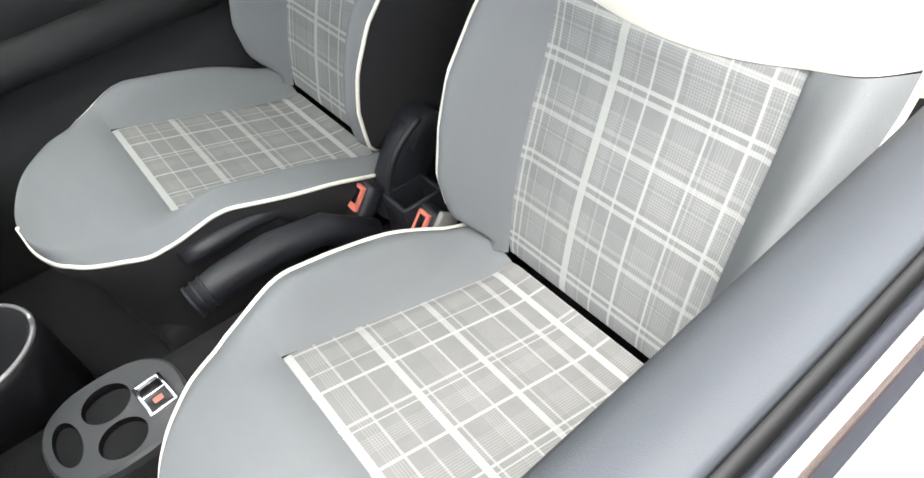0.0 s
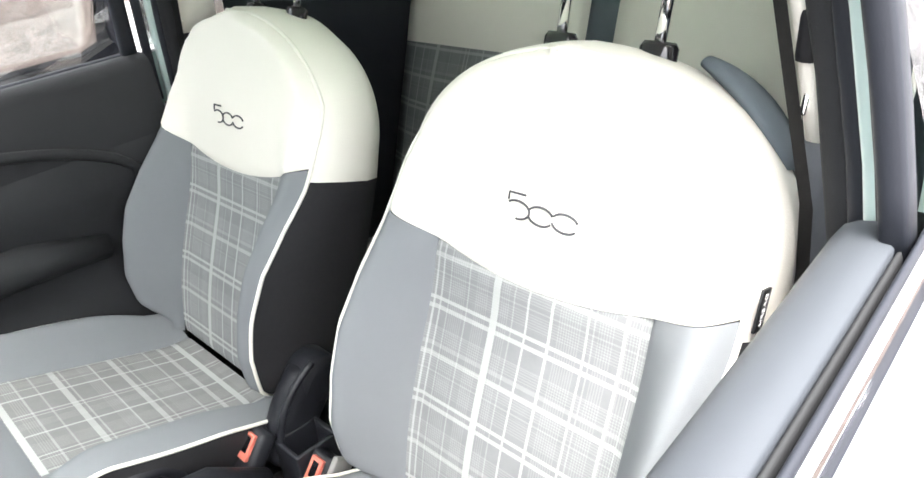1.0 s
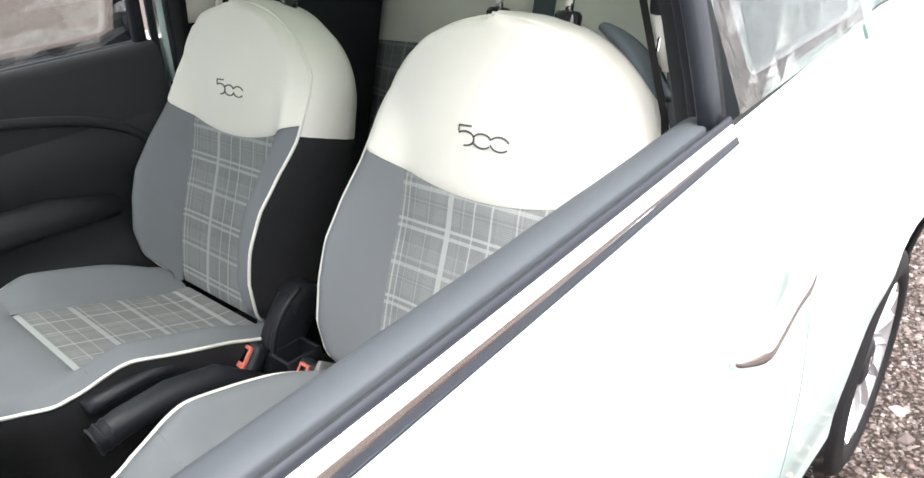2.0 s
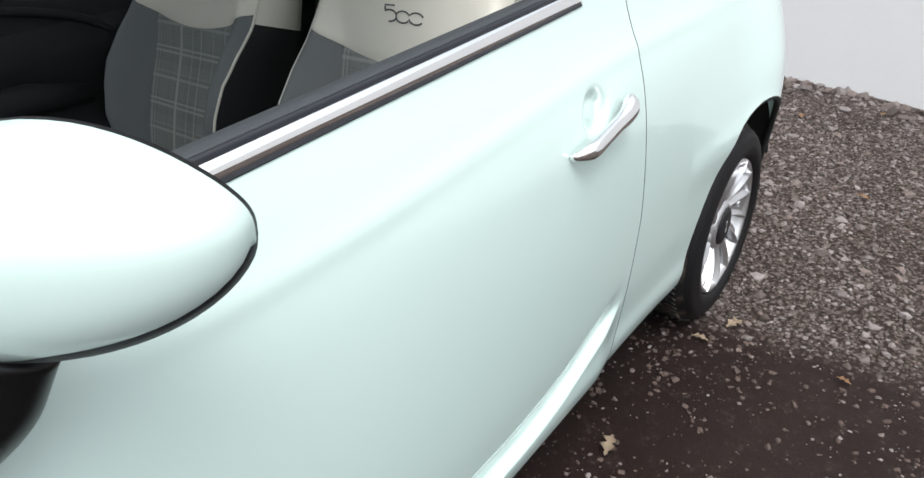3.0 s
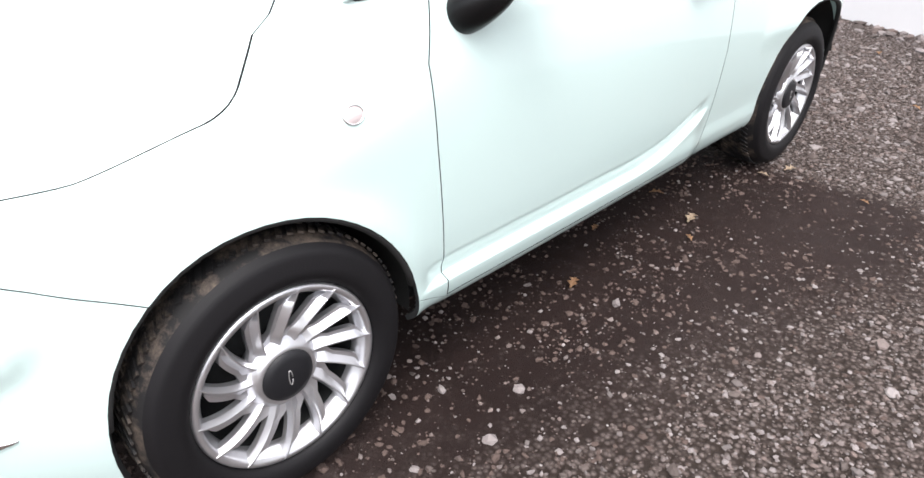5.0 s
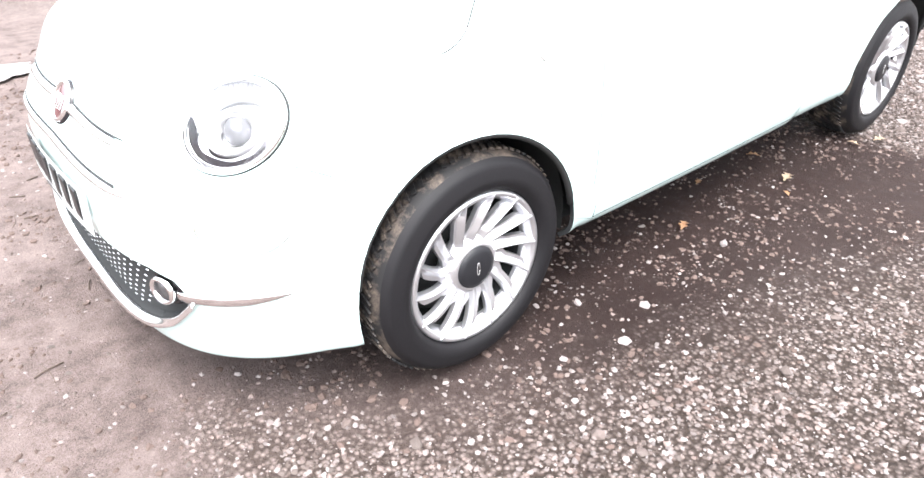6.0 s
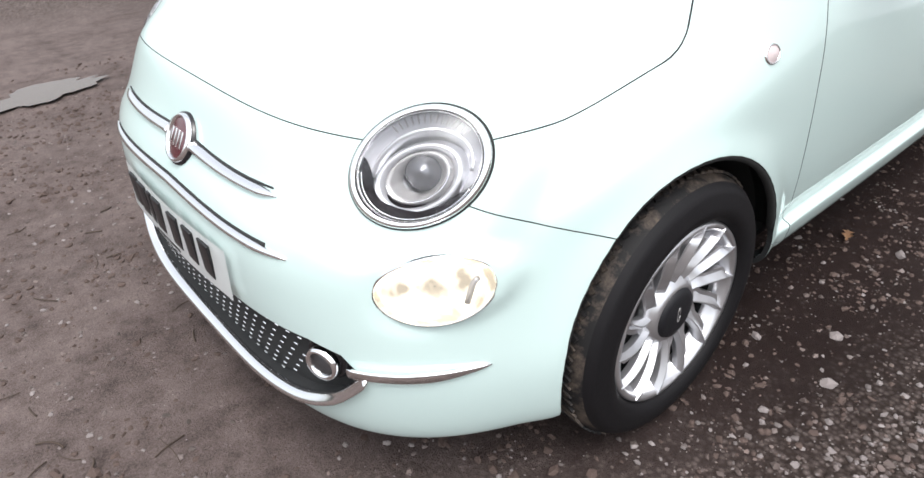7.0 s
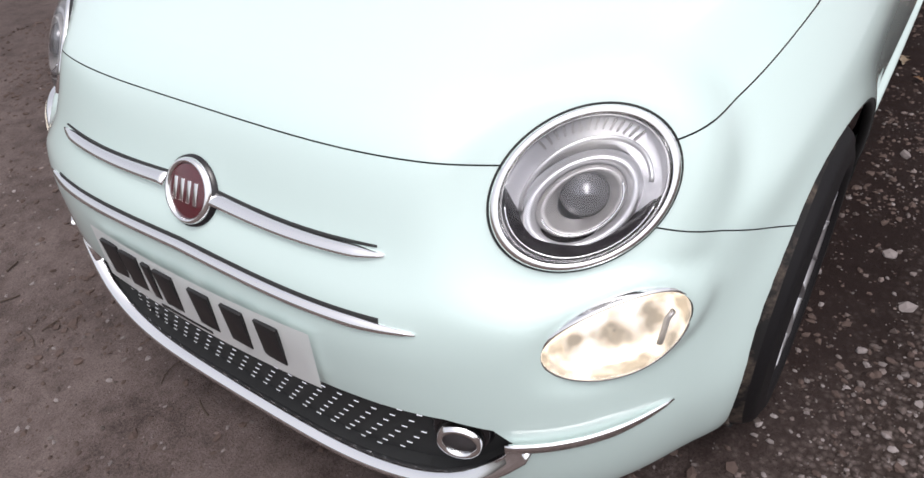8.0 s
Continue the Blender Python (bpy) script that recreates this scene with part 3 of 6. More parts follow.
def outline_cut(faces, outline, axes, gap=0.0):
    """Cuts faces by a convex outline seen along one axis: those inside, and those outside, with a gap of that half-width between."""
    i, j = axes
    cx, cy = np.mean(outline, axis=0)
    inside, outside = faces, []
    for (ax, ay), (bx, by) in zip(outline, list(outline[1:]) + [outline[0]]):
        nx, ny = by - ay, ax - bx
        length = math.hypot(nx, ny)
        nx, ny = nx / length, ny / length
        level = nx * ax + ny * ay
        if nx * cx + ny * cy > level:
            nx, ny, level = -nx, -ny, -level
        normal = [0, 0, 0]
        normal[i], normal[j] = nx, ny
        inside, out = halves(inside, normal, level)
        outside += out
    if gap:
        for (ax, ay), (bx, by) in zip(outline, list(outline[1:]) + [outline[0]]):
            nx, ny = by - ay, ax - bx
            length = math.hypot(nx, ny)
            nx, ny = nx / length, ny / length
            level = nx * ax + ny * ay
            if nx * cx + ny * cy > level:
                nx, ny, level = -nx, -ny, -level
            normal = [0, 0, 0]
            normal[i], normal[j] = nx, ny
            inside, _ = halves(inside, normal, level - 2 * gap)
    return inside, outside


def mirrored(faces):
    return [[(x, -y, z) for x, y, z in f][::-1] for f in faces]


class Skin:
    """The whole near half of the skin, for normals and for laying things on it."""
    faces = skin_soup(0, 8) + crown_soup()
    index, places, polys = {}, [], []
    for face in faces:
        ids = []
        for vert in face:
            key = (round(vert[0], 5), round(vert[1], 5), round(vert[2], 5))
            if key not in index:
                index[key] = len(places)
                places.append(vert)
            if not ids or ids[-1] != index[key]:
                ids.append(index[key])
        if ids[0] == ids[-1]:
            ids.pop()
        if len(ids) > 2:
            polys.append(ids)
    bare = bpy.data.meshes.new("skin")
    bare.from_pydata(places, [], polys)
    vertex_normals = [v.normal.copy() for v in bare.vertices]


from mathutils.bvhtree import BVHTree

SKIN_TREE = BVHTree.FromPolygons(Skin.places, Skin.polys)
bpy.data.meshes.remove(Skin.bare)


def skin_normal(co):
    """The outward normal of the car's skin next to a place on either side."""
    far = co[1] > 0
    q = Vector((co[0], -abs(co[1]), co[2]))
    hit, n, i, _ = SKIN_TREE.find_nearest(q)
    ids = Skin.polys[i]
    total = Vector()
    for k in ids:
        total += Skin.vertex_normals[k] / ((Vector(Skin.places[k]) - q).length_squared + 1e-6)
    if total.dot(Vector((q.x - 1.0, q.y, q.z - 0.55))) < 0:
        total = -total
    if abs(q.y) < 1e-4:
        total.y = 0
    if far:
        total.y = -total.y
    return total.normalized()


def on_skin(origin, way):
    """Where a ray meets the car's near side, and the normal there."""
    hit, n, i, d = SKIN_TREE.ray_cast(Vector(origin), Vector(way).normalized())
    return hit, skin_normal(hit)


def lay(x=None, y=None, z=None):
    """A place on the near skin: seen from ahead for y and z, from the side for x and z, from above for x and y."""
    if x is None:
        return on_skin((-2, y, z), (1, 0, 0))
    if y is None:
        return on_skin((x, -2, z), (0, 1, 0))
    return on_skin((x, y, 2), (0, 0, -1))


def panel(name, faces, parent, label="", depth=0.012, material=None):
    """A body panel out of cut faces: smooth by the skin's own normals, with a turned-in edge."""
    index, places, polys = {}, [], []
    for f in faces:
        ids = []
        for v in f:
            key = (round(v[0], 5), round(v[1], 5), round(v[2], 5))
            if key not in index:
                index[key] = len(places)
                places.append(key)
            if index[key] not in ids:
                ids.append(index[key])
        if len(ids) > 2:
            polys.append(ids)
    normals = [skin_normal(v) for v in places]
    sense = 0
    for ids in polys[::5]:
        a, b, c = (Vector(places[k]) for k in ids[:3])
        sense += (b - a).cross(c - b).dot(normals[ids[0]])
    if sense < 0:
        polys = [ids[::-1] for ids in polys]
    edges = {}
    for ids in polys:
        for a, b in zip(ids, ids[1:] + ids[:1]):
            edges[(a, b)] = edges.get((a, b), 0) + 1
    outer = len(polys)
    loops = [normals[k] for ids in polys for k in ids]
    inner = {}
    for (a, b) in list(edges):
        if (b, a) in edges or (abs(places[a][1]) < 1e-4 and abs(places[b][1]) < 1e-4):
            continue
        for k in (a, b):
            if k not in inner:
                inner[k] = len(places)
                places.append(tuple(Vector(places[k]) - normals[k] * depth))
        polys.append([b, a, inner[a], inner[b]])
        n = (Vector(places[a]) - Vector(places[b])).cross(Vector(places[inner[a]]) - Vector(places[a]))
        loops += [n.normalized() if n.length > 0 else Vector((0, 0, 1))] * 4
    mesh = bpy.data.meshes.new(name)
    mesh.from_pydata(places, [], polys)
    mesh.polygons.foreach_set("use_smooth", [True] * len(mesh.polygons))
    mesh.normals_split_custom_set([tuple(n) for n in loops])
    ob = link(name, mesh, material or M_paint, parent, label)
    # edges would be mint too; the gap's shade is put into their colour
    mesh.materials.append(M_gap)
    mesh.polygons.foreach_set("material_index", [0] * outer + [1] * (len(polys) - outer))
    return ob


# ---- the car ----
car = thing("car", (1.0, 0, 0), "small mint green hatchback with chrome trim, parked on the yard", "car")
GAP = 0.0015
DOOR = [(0.395, 0.822), (0.398, 0.65), (0.413, 0.347), (0.42, 0.274), (1.55, 0.274), (1.60, 0.36), (1.64, 0.60), (1.645, 0.9), (1.645, 1.25), (0.52, 1.25), (0.436, 0.96)]
MOUTH = [(0.05, 0.205), (0.05, 0.400), (-0.30, 0.405), (-0.45, 0.404), (-0.512, 0.390), (-0.543, 0.352), (-0.53, 0.318), (-0.485, 0.274), (-0.40, 0.238), (-0.25, 0.211)]
BONNET_SIDE = (0.473, -0.881, 0.0)


def arch(hub):
    if hub[0] < 1:
        return [(hub[0] + (0.333 + 0.012 * math.cos(2 * (a - 1.95))) * math.cos(a), hub[1] + (0.333 + 0.012 * math.cos(2 * (a - 1.95))) * math.sin(a)) for a in np.linspace(0, 2 * math.pi, 56, endpoint=False)]
    return [(hub[0] + 0.012 + (0.354 + 0.022 * max(0.0, math.cos(a - 0.9)) ** 2) * math.cos(a), hub[1] + (0.354 + 0.022 * max(0.0, math.cos(a - 0.9)) ** 2) * math.sin(a)) for a in np.linspace(0, 2 * math.pi, 56, endpoint=False)]


def outside_arches(faces):
    for hub in HUBS:
        far_low, rest = halves(faces, (1, 0, 0), hub[0] - 0.4)
        rest, far_high = halves(rest, (1, 0, 0), hub[0] + 0.4)
        _, out = outline_cut(rest, arch(hub), (0, 2))
        faces = far_low + far_high + out
    return faces


def both(near):
    return near + mirrored(near)


def bonnet_corner(reach, length, rise):
    """A slanting plane that rounds off the bonnet's rear corner: its normal and level."""
    side = np.array(BONNET_SIDE)
    s = np.linspace(0.2, 1.2, 2500)
    low = skin(7.0, s, True)
    k = int(np.argmax(low @ side > reach))
    way = np.concatenate(([0], np.cumsum(np.linalg.norm(np.diff(low[: k + 1], axis=0), axis=1))))
    a = low[int(np.searchsorted(way, way[-1] - length))]
    b = None
    for p in np.linspace(7.02, 8, 160):
        row = skin(p, s, True)
        j = int(np.argmax(row @ side > reach))
        b = row[j]
        if np.linalg.norm(b - low[k]) > rise:
            break
    n = np.array(skin_normal(low[k]))
    normal = np.cross(b - a, n)
    normal /= np.linalg.norm(normal)
    if np.dot(low[k] - a, normal) < 0:
        normal = -normal
    return tuple(normal), float(np.dot(a, normal))


def build_skin():
    full = outside_arches(skin_soup(0, 8))
    door, rest = outline_cut(full, DOOR, (0, 2), GAP)
    _, side = halves(rest, (1, 0, 0), 0.46)
    side, tail = halves(side, (1, 0, 0), 2.55)
    low = outside_arches(skin_soup(0, 7 - 0.0105))
    _, low = outline_cut(low, DOOR, (0, 2), GAP)
    low, _ = halves(low, (1, 0, 0), 0.46)
    bumper, rear = halves(low, (1, 0, 0), -0.42)
    seam = Vector((0.4222, 0, 0.9065))
    level = seam.dot(Vector((-0.412, 0, 0.657)))
    under, over = halves(rear, seam, level)
    under, under_back = halves(under, (1, 0, 0), 0.0)
    under, _ = halves(under, seam, level - GAP * 0.7)
    _, over = halves(over, seam, level + GAP * 0.7)
    bumper += under
    mouth_zone, bumper_rest = halves(bumper, (1, 0, 0), -0.45)
    mouth, lips = outline_cut(mouth_zone, MOUTH, (1, 2))
    bumper = lips + bumper_rest
    reach = 0.631
    top = skin_soup(7 + 0.0105, 8) + crown_soup()
    top, _ = halves(top, (1, 0, 0), 0.36)
    bonnet, _ = halves(top, BONNET_SIDE, reach - GAP)
    cuts = [bonnet_corner(reach, 0.055 * d, 0.055 * (1 - d)) for d in (0.85, 0.68, 0.5, 0.32, 0.15)]
    for normal, level in cuts:
        bonnet, _ = halves(bonnet, normal, level - GAP)
    corner = skin_soup(7 - 0.0105, 8) + crown_soup()
    _, corner = outline_cut(corner, DOOR, (0, 2), GAP)
    corner, _ = halves(corner, (1, 0, 0), 0.46)
    inner, corner = halves(corner, BONNET_SIDE, reach + GAP)
    for normal, level in cuts:
        inner, more = halves(inner, normal, level + GAP)
        corner = corner + more
    wing = over + under_back + corner
    doors = {}
    bonnet, bumper, wing = outside_lamps(bonnet), outside_lamps(bumper), outside_lamps(wing)
    panel("bonnet", both(bonnet), car, "mint green bonnet")
    panel("front_bumper", both(bumper), car, "mint green front bumper", depth=0.03)
    for faces, turned in ((lambda f: f, False), (mirrored, True)):
        panel("front_wing", faces(wing), car)
        panel("rear_quarter", faces(side), car)
        doors[turned] = panel("door", faces(door), car, "mint green door with its window wound down" if not turned else "mint green door")
    panel("tail", both(tail), car)
    back = []
    for f in mouth:
        back.append([tuple(Vector(v) - skin_normal(v) * 0.03) for v in f])
    grille = thing_part("lower_grille", both(back), car)
    return doors[False], doors[True], grille


def thing_part(name, faces, parent):
    bm = bmesh.new()
    seen = {}
    for f in faces:
        ids = []
        for v in f:
            key = (round(v[0], 5), round(v[1], 5), round(v[2], 5))
            if key not in seen:
                seen[key] = bm.verts.new(v)
            if seen[key] not in ids:
                ids.append(seen[key])
        if len(ids) > 2 and bm.faces.get(ids) is None:
            bm.faces.new(ids)
    return part(name, bm, M_gap, parent, "black studded lower grille")


door_left, door_right, grille = build_skin()


def reflect(points, s):
    return [(v[0], v[1] if s < 0 else -v[1], v[2]) for v in points]


def tilt(n, up=0.7):
    return (Vector(n) + Vector((0, 0, up))).normalized()


def build_nose():
    # grille lip, studs and side strips
    rise = spline((0, 0.12, 0.25, 0.33, 0.40, 0.455, 0.493, 0.524), (0.199, 0.201, 0.206, 0.217, 0.233, 0.256, 0.281, 0.313))
    low = [(-y, float(rise(y))) for y in np.linspace(0, 0.524, 26)] + [(-0.543, 0.336), (-0.546, 0.352)]
    spots = [lay(y=y - 1e-4, z=z) for y, z in low]
    path, norm = [v for v, n in spots], [n for v, n in spots]
    path = reflect(path[1:], 1)[::-1] + [tuple(v) for v in path]
    norm = reflect(norm[1:], 1)[::-1] + [tuple(v) for v in norm]
    norm = [tilt(n, 1.0) for n in norm]
    path = [Vector(v) + n * 0.003 for v, n in zip(path, norm)]
    part("grille_lip", strip(path, [tilt(n, 1.1) for n in norm], 0.015, 0.007), M_chrome, car, "chrome lip under the grille")
    bar = bpy.data.meshes.new("stud")
    bm = box((0.0105, 0.0030, 0.006), (0, 0, 0), 0.0012, None, None, 1)
    bm.to_mesh(bar)
    bm.free()
    bar.materials.append(M_chrome)
    for k, z in enumerate(np.linspace(0.234, 0.388, 8)):
        for y in np.arange(-0.5 + 0.0165 * (k % 2), 0.5, 0.033):
            if abs(y) > 0.415 - 1.6 * max(0, 0.29 - z) or (z > 0.37 and abs(y) < 0.2):
                continue
            hit, n = lay(y=-abs(y) - 1e-4, z=z)
            n = Vector((n.x, -n.y if y > 0 else n.y, n.z))
            c = Vector((hit.x, -hit.y if y > 0 else hit.y, hit.z)) - n * 0.024
            ob = new("stud", bar)
            ob.parent = grille
            ob.matrix_local = Matrix.Translation(c - car.location) @ n.to_track_quat("Z", "Y").to_matrix().to_4x4()
    for s in (-1, 1):
        q = np.linspace(0, 1, 20)
        spots = []
        for u in q:
            aim = Vector((-0.600, -0.526, 0)).lerp(Vector((-0.444, -0.712, 0)), u)
            spots.append(on_skin((-1.7, -1.75, 0.358 + 0.024 * u * u), aim - Vector((-1.7, -1.75, 0))))
        r = 0.0165 * np.minimum(1, (1.0 - q) * 2.6) ** 0.6 * (1 - 0.12 * q) + 0.001
        part("bumper_strip", strip(reflect([v + n * 0.38 * h for (v, n), h in zip(spots, r)], s), reflect([tilt(n, -0.4) for v, n in spots], s), r, 0.25 * r + 0.002), M_chrome, car, "chrome strip on the bumper's corner")
        q = np.linspace(0, 1, 26)
        spots = [lay(y=-0.045 - 0.318 * u, z=0.641 - 0.003 * u - 0.004 * math.sin(3.1 * u)) for u in q]
        r = 0.012 * np.minimum(1, (1.01 - q) * 7) ** 0.6 * (1 - 0.25 * q)
        part("whisker_trim", strip(reflect([v + n * 0.4 * h for (v, n), h in zip(spots, r)], s), reflect([tilt(n, 1.0) for v, n in spots], s), r, 0.3 * r + 0.002), M_chrome, car, "chrome whisker beside the badge")
        up = [lay(y=v.y, z=v.z + 0.0095) for v, n in spots[:-1]]
        part("whisker_gap", strip(reflect([v for v, n in up], s), reflect([n for v, n in up], s), 0.16 * r[:-1] + 0.0008, 0.003), M_gap, car, "black edge over the whisker")
    q = np.linspace(-1, 1, 51)
    spots = []
    for u in q:
        hit, n = lay(y=-abs(u) * 0.421 - 1e-4, z=0.561 - 0.008 * abs(u))
        spots.append(((hit.x, -hit.y if u > 0 else hit.y, hit.z), (n.x, -n.y if u > 0 else n.y, n.z)))
    r = 0.0085 * np.minimum(1, (1.01 - abs(q)) * 5) ** 0.6
    part("nose_strip", strip([v for v, n in spots], [tilt(n, 1.25) for v, n in spots], 1.15 * r, 0.5 * r + 0.003), M_chrome, car, "long chrome strip across the nose")
    # near-black bar laid on the skin to draw the crease shadow
    slot = []
    for (x, y, z), n in spots[3:-3]:
        hit, n = lay(y=-abs(y) - 1e-4, z=z + 0.0095)
        slot.append(((hit.x, -hit.y if y > 0 else hit.y, hit.z), (n.x, -n.y if y > 0 else n.y, n.z)))
    part("nose_crease_shade", strip([v for v, n in slot], [n for v, n in slot], 0.0038, 0.002), M_gap, car, "dark bar drawing the crease shadow above the strip")
    # badge
    hit, n = lay(y=-0.016, z=0.639)
    n = Vector((n.x, 0, n.z)).normalized()
    c = Vector((hit.x, -0.016, hit.z)) + n * 0.002
    badge = part("badge", lathe([(0.0, 0.013), (0.035, 0.012), (0.041, 0.010)], c, n, 40), M_badge, car, "round dark red enamel badge")
    part("badge_ring", lathe([(0.041, 0.008), (0.042, 0.013), (0.0455, 0.015), (0.049, 0.011), (0.0505, 0.002)], c, n, 40), M_chrome, badge, "chrome ring")
    part("badge_rim", lathe([(0.049, 0.007), (0.053, 0.006), (0.055, -0.005)], c, n, 40), M_gloss, badge, "black outer rim")
    for k in range(4):
        turn = n.to_track_quat("Z", "Y").to_matrix().to_4x4()
        side_way = Vector((0, -1, 0))
        part("badge_mark", box((0.0075, 0.034, 0.002), c + n * 0.0132 + side_way * (0.015 * (k - 1.5)), 0.0006, turn), M_chrome, badge, "silver bar")
    # number plate, its marks as plain bars
    rows = []
    for y in np.linspace(-0.26, 0.26, 25):
        rows.append([(-0.695 + 0.16 * y * y + 0.007 * k, y - 0.01, 0.413 + 0.108 * k) for k in (0, 0.33, 0.66, 1)])
    bm = grid(rows)
    bmesh.ops.solidify(bm, geom=bm.faces[:], thickness=0.004)
    plate = part("number_plate", bm, M_plate, car, "white number plate with black bars", flat=True)
    for y in (0.205, 0.148, 0.098, 0.052, -0.035, -0.108, -0.178):
        w = 0.02 if abs(y - 0.098) < 0.01 else 0.046
        bm = box((0.006, w, 0.074), (-0.6915 + 0.16 * y * y, y - 0.01, 0.470), 0.001)
        part("plate_bar", bm, M_ink, plate)
    part("plate_bar", box((0.002, 0.13, 0.006), (-0.6945, 0.02, 0.421), 0.0006), M_ink, plate, "small grey print line")
    # fog lamps in the grille's ends
    for s in (-1, 1):
        c = Vector((-0.620, s * 0.461, 0.345))
        n = Vector((-0.93, s * 0.36, 0.03)).normalized()
        fog = part("fog_lamp", lathe([(0.0, 0.003), (0.014, 0.001), (0.024, -0.006)], c, n, 32), M_lens, car, "round fog lamp in a chrome ring")
        part("fog_ring", lathe([(0.0245, -0.02), (0.024, 0.003), (0.027, 0.009), (0.032, 0.008), (0.035, -0.004), (0.035, -0.03)], c, n, 32), M_chrome, fog, "chrome ring")
        part("fog_glass", lathe([(0.0, 0.009), (0.013, 0.007), (0.024, 0.003)], c, n, 32), M_clear, fog)
        part("fog_bezel", lathe([(0.035, -0.03), (0.037, -0.008), (0.044, -0.016), (0.05, -0.03)], c, n, 32), M_gloss, fog, "black bezel")


def lamp_axes(lamp, s):
    """Centre, axis, long way, upward way and half-axes of a lamp on either side."""
    c, n, u, v, long, short = lamp_frame(lamp)
    c, n, way = (Vector((q[0], -s * q[1], q[2])) for q in (c, n, u))
    top = n.cross(way)
    if top.z < 0:
        top = -top
    return c, n, way, top, long, short


def build_headlight(s):
    """A slanting oval lamp: chrome bezel, bowl with ribs, black skirt, egg-shaped shroud, projector and a domed clear glass."""
    c, n, way, top, R, short = lamp_axes(LAMPS[0], s)
    k0 = short / R

    def at(r, a, h, squash=k0, o=None):
        return (o or c) + way * (r * math.cos(a)) + top * (r * math.sin(a) * squash) + n * h

    def bowl(profile, steps=72, squash=k0, o=None):
        return grid([[at(r, 2 * math.pi * k / steps, h, squash, o) for r, h in profile] for k in range(steps)], closed_u=True)
    lamp = part("headlight", bowl([(R + 0.001, -0.05), (R + 0.001, -0.002), (R - 0.001, 0.001), (R - 0.003, -0.012)]), M_gap, car, "round headlight with clear glass and a chrome bezel")
    part("headlight_bezel", bowl([(R - 0.002, -0.02), (R - 0.002, 0.0015), (R - 0.005, 0.006), (R - 0.012, 0.0075), (R - 0.019, 0.003), (R - 0.023, -0.014)]), M_chrome, lamp, "chrome bezel")
    part("headlight_bowl", bowl([(R - 0.023, -0.014), (R - 0.03, -0.026), (0.066, -0.040), (0.03, -0.06), (0.0, -0.064)]), M_alloy, lamp, "silver reflector bowl")
    # black skirt: a crescent in the lower half of the bowl
    down = math.pi * 0.84
    rows = []
    for q in np.linspace(0, 1, 40):
        a = down + (q - 0.06) * math.pi * 0.98
        w = 0.034 * max(0.0, math.sin(math.pi * q)) ** 0.6
        rows.append([at(R - 0.0245, a, -0.013), at(R - 0.0245 - w * 0.5, a, -0.017), at(R - 0.0245 - w, a, -0.028), at(R - 0.0245 - w, a, -0.034)])
    part("lamp_skirt", grid(rows), M_gloss, lamp, "black skirt")
    part("skirt_edge", tube([at(R - 0.0265, down + q * math.pi * 0.9, -0.0125) for q in np.linspace(0.02, 0.98, 30)], 0.0013, 6), M_chrome, lamp, "thin chrome edge")
    # brow over the egg-shaped shroud
    part("lamp_brow", tube([at(0.079, a, -0.012 - 0.012 * abs(math.cos(a)) ** 3, k0 * 0.93, c - top * 0.006) for a in np.linspace(-0.5, math.pi * 0.88, 30)], 0.0032, 8, 0.6), M_alloy, lamp, "silver brow over the projector")
    o = c - n * 0.024 - top * 0.009 - way * 0.004

    def egg(r, a, h):
        wide = 1.0 if math.sin(a) > 0 else 1.12
        return at(r * (1 + 0.10 * math.cos(a + 2.6)), a, h, 0.62 * wide, o)
    shroud = [[egg(r, a, h) for r, h in ((0.078, -0.016), (0.074, 0.0), (0.068, 0.006), (0.061, 0.004), (0.055, -0.006))] for a in np.linspace(0, 6.2832, 64, endpoint=False)]
    part("projector_shroud", grid(shroud, closed_u=True), M_alloy, lamp, "silver egg-shaped projector shroud")
    cup = [[egg(r, a, h) for r, h in ((0.056, -0.007), (0.052, 0.006), (0.049, 0.009), (0.044, 0.004), (0.03, -0.012))] for a in np.linspace(0, 6.2832, 64, endpoint=False)]
    part("projector_cup", grid(cup, closed_u=True), M_satin, lamp, "silver cup round the lens")
    part("cup_edge", tube([egg(0.0505, a, 0.0085) for a in np.linspace(3.0, 6.1, 30)], 0.0016, 6), M_chrome, lamp, "thin chrome edge")
    part("projector_lens", bowl([(0.0, 0.016), (0.012, 0.014), (0.022, 0.007), (0.029, -0.008)], 40, 0.95, o + way * 0.004 + top * 0.003), M_lens, lamp, "round projector lens")
    for k in range(14):
        a = radians(16 + 6.4 * k)
        part("lamp_rib", tube([at(0.080, a, -0.020), at(0.0965, a, -0.011)], 0.0016, 6), M_satin, lamp)
    part("headlight_glass", bowl([(R - 0.013, 0.006), (R - 0.03, 0.015), (0.06, 0.023), (0.03, 0.027), (0.0, 0.028)]), M_clear, lamp, "domed clear glass").visible_shadow = False


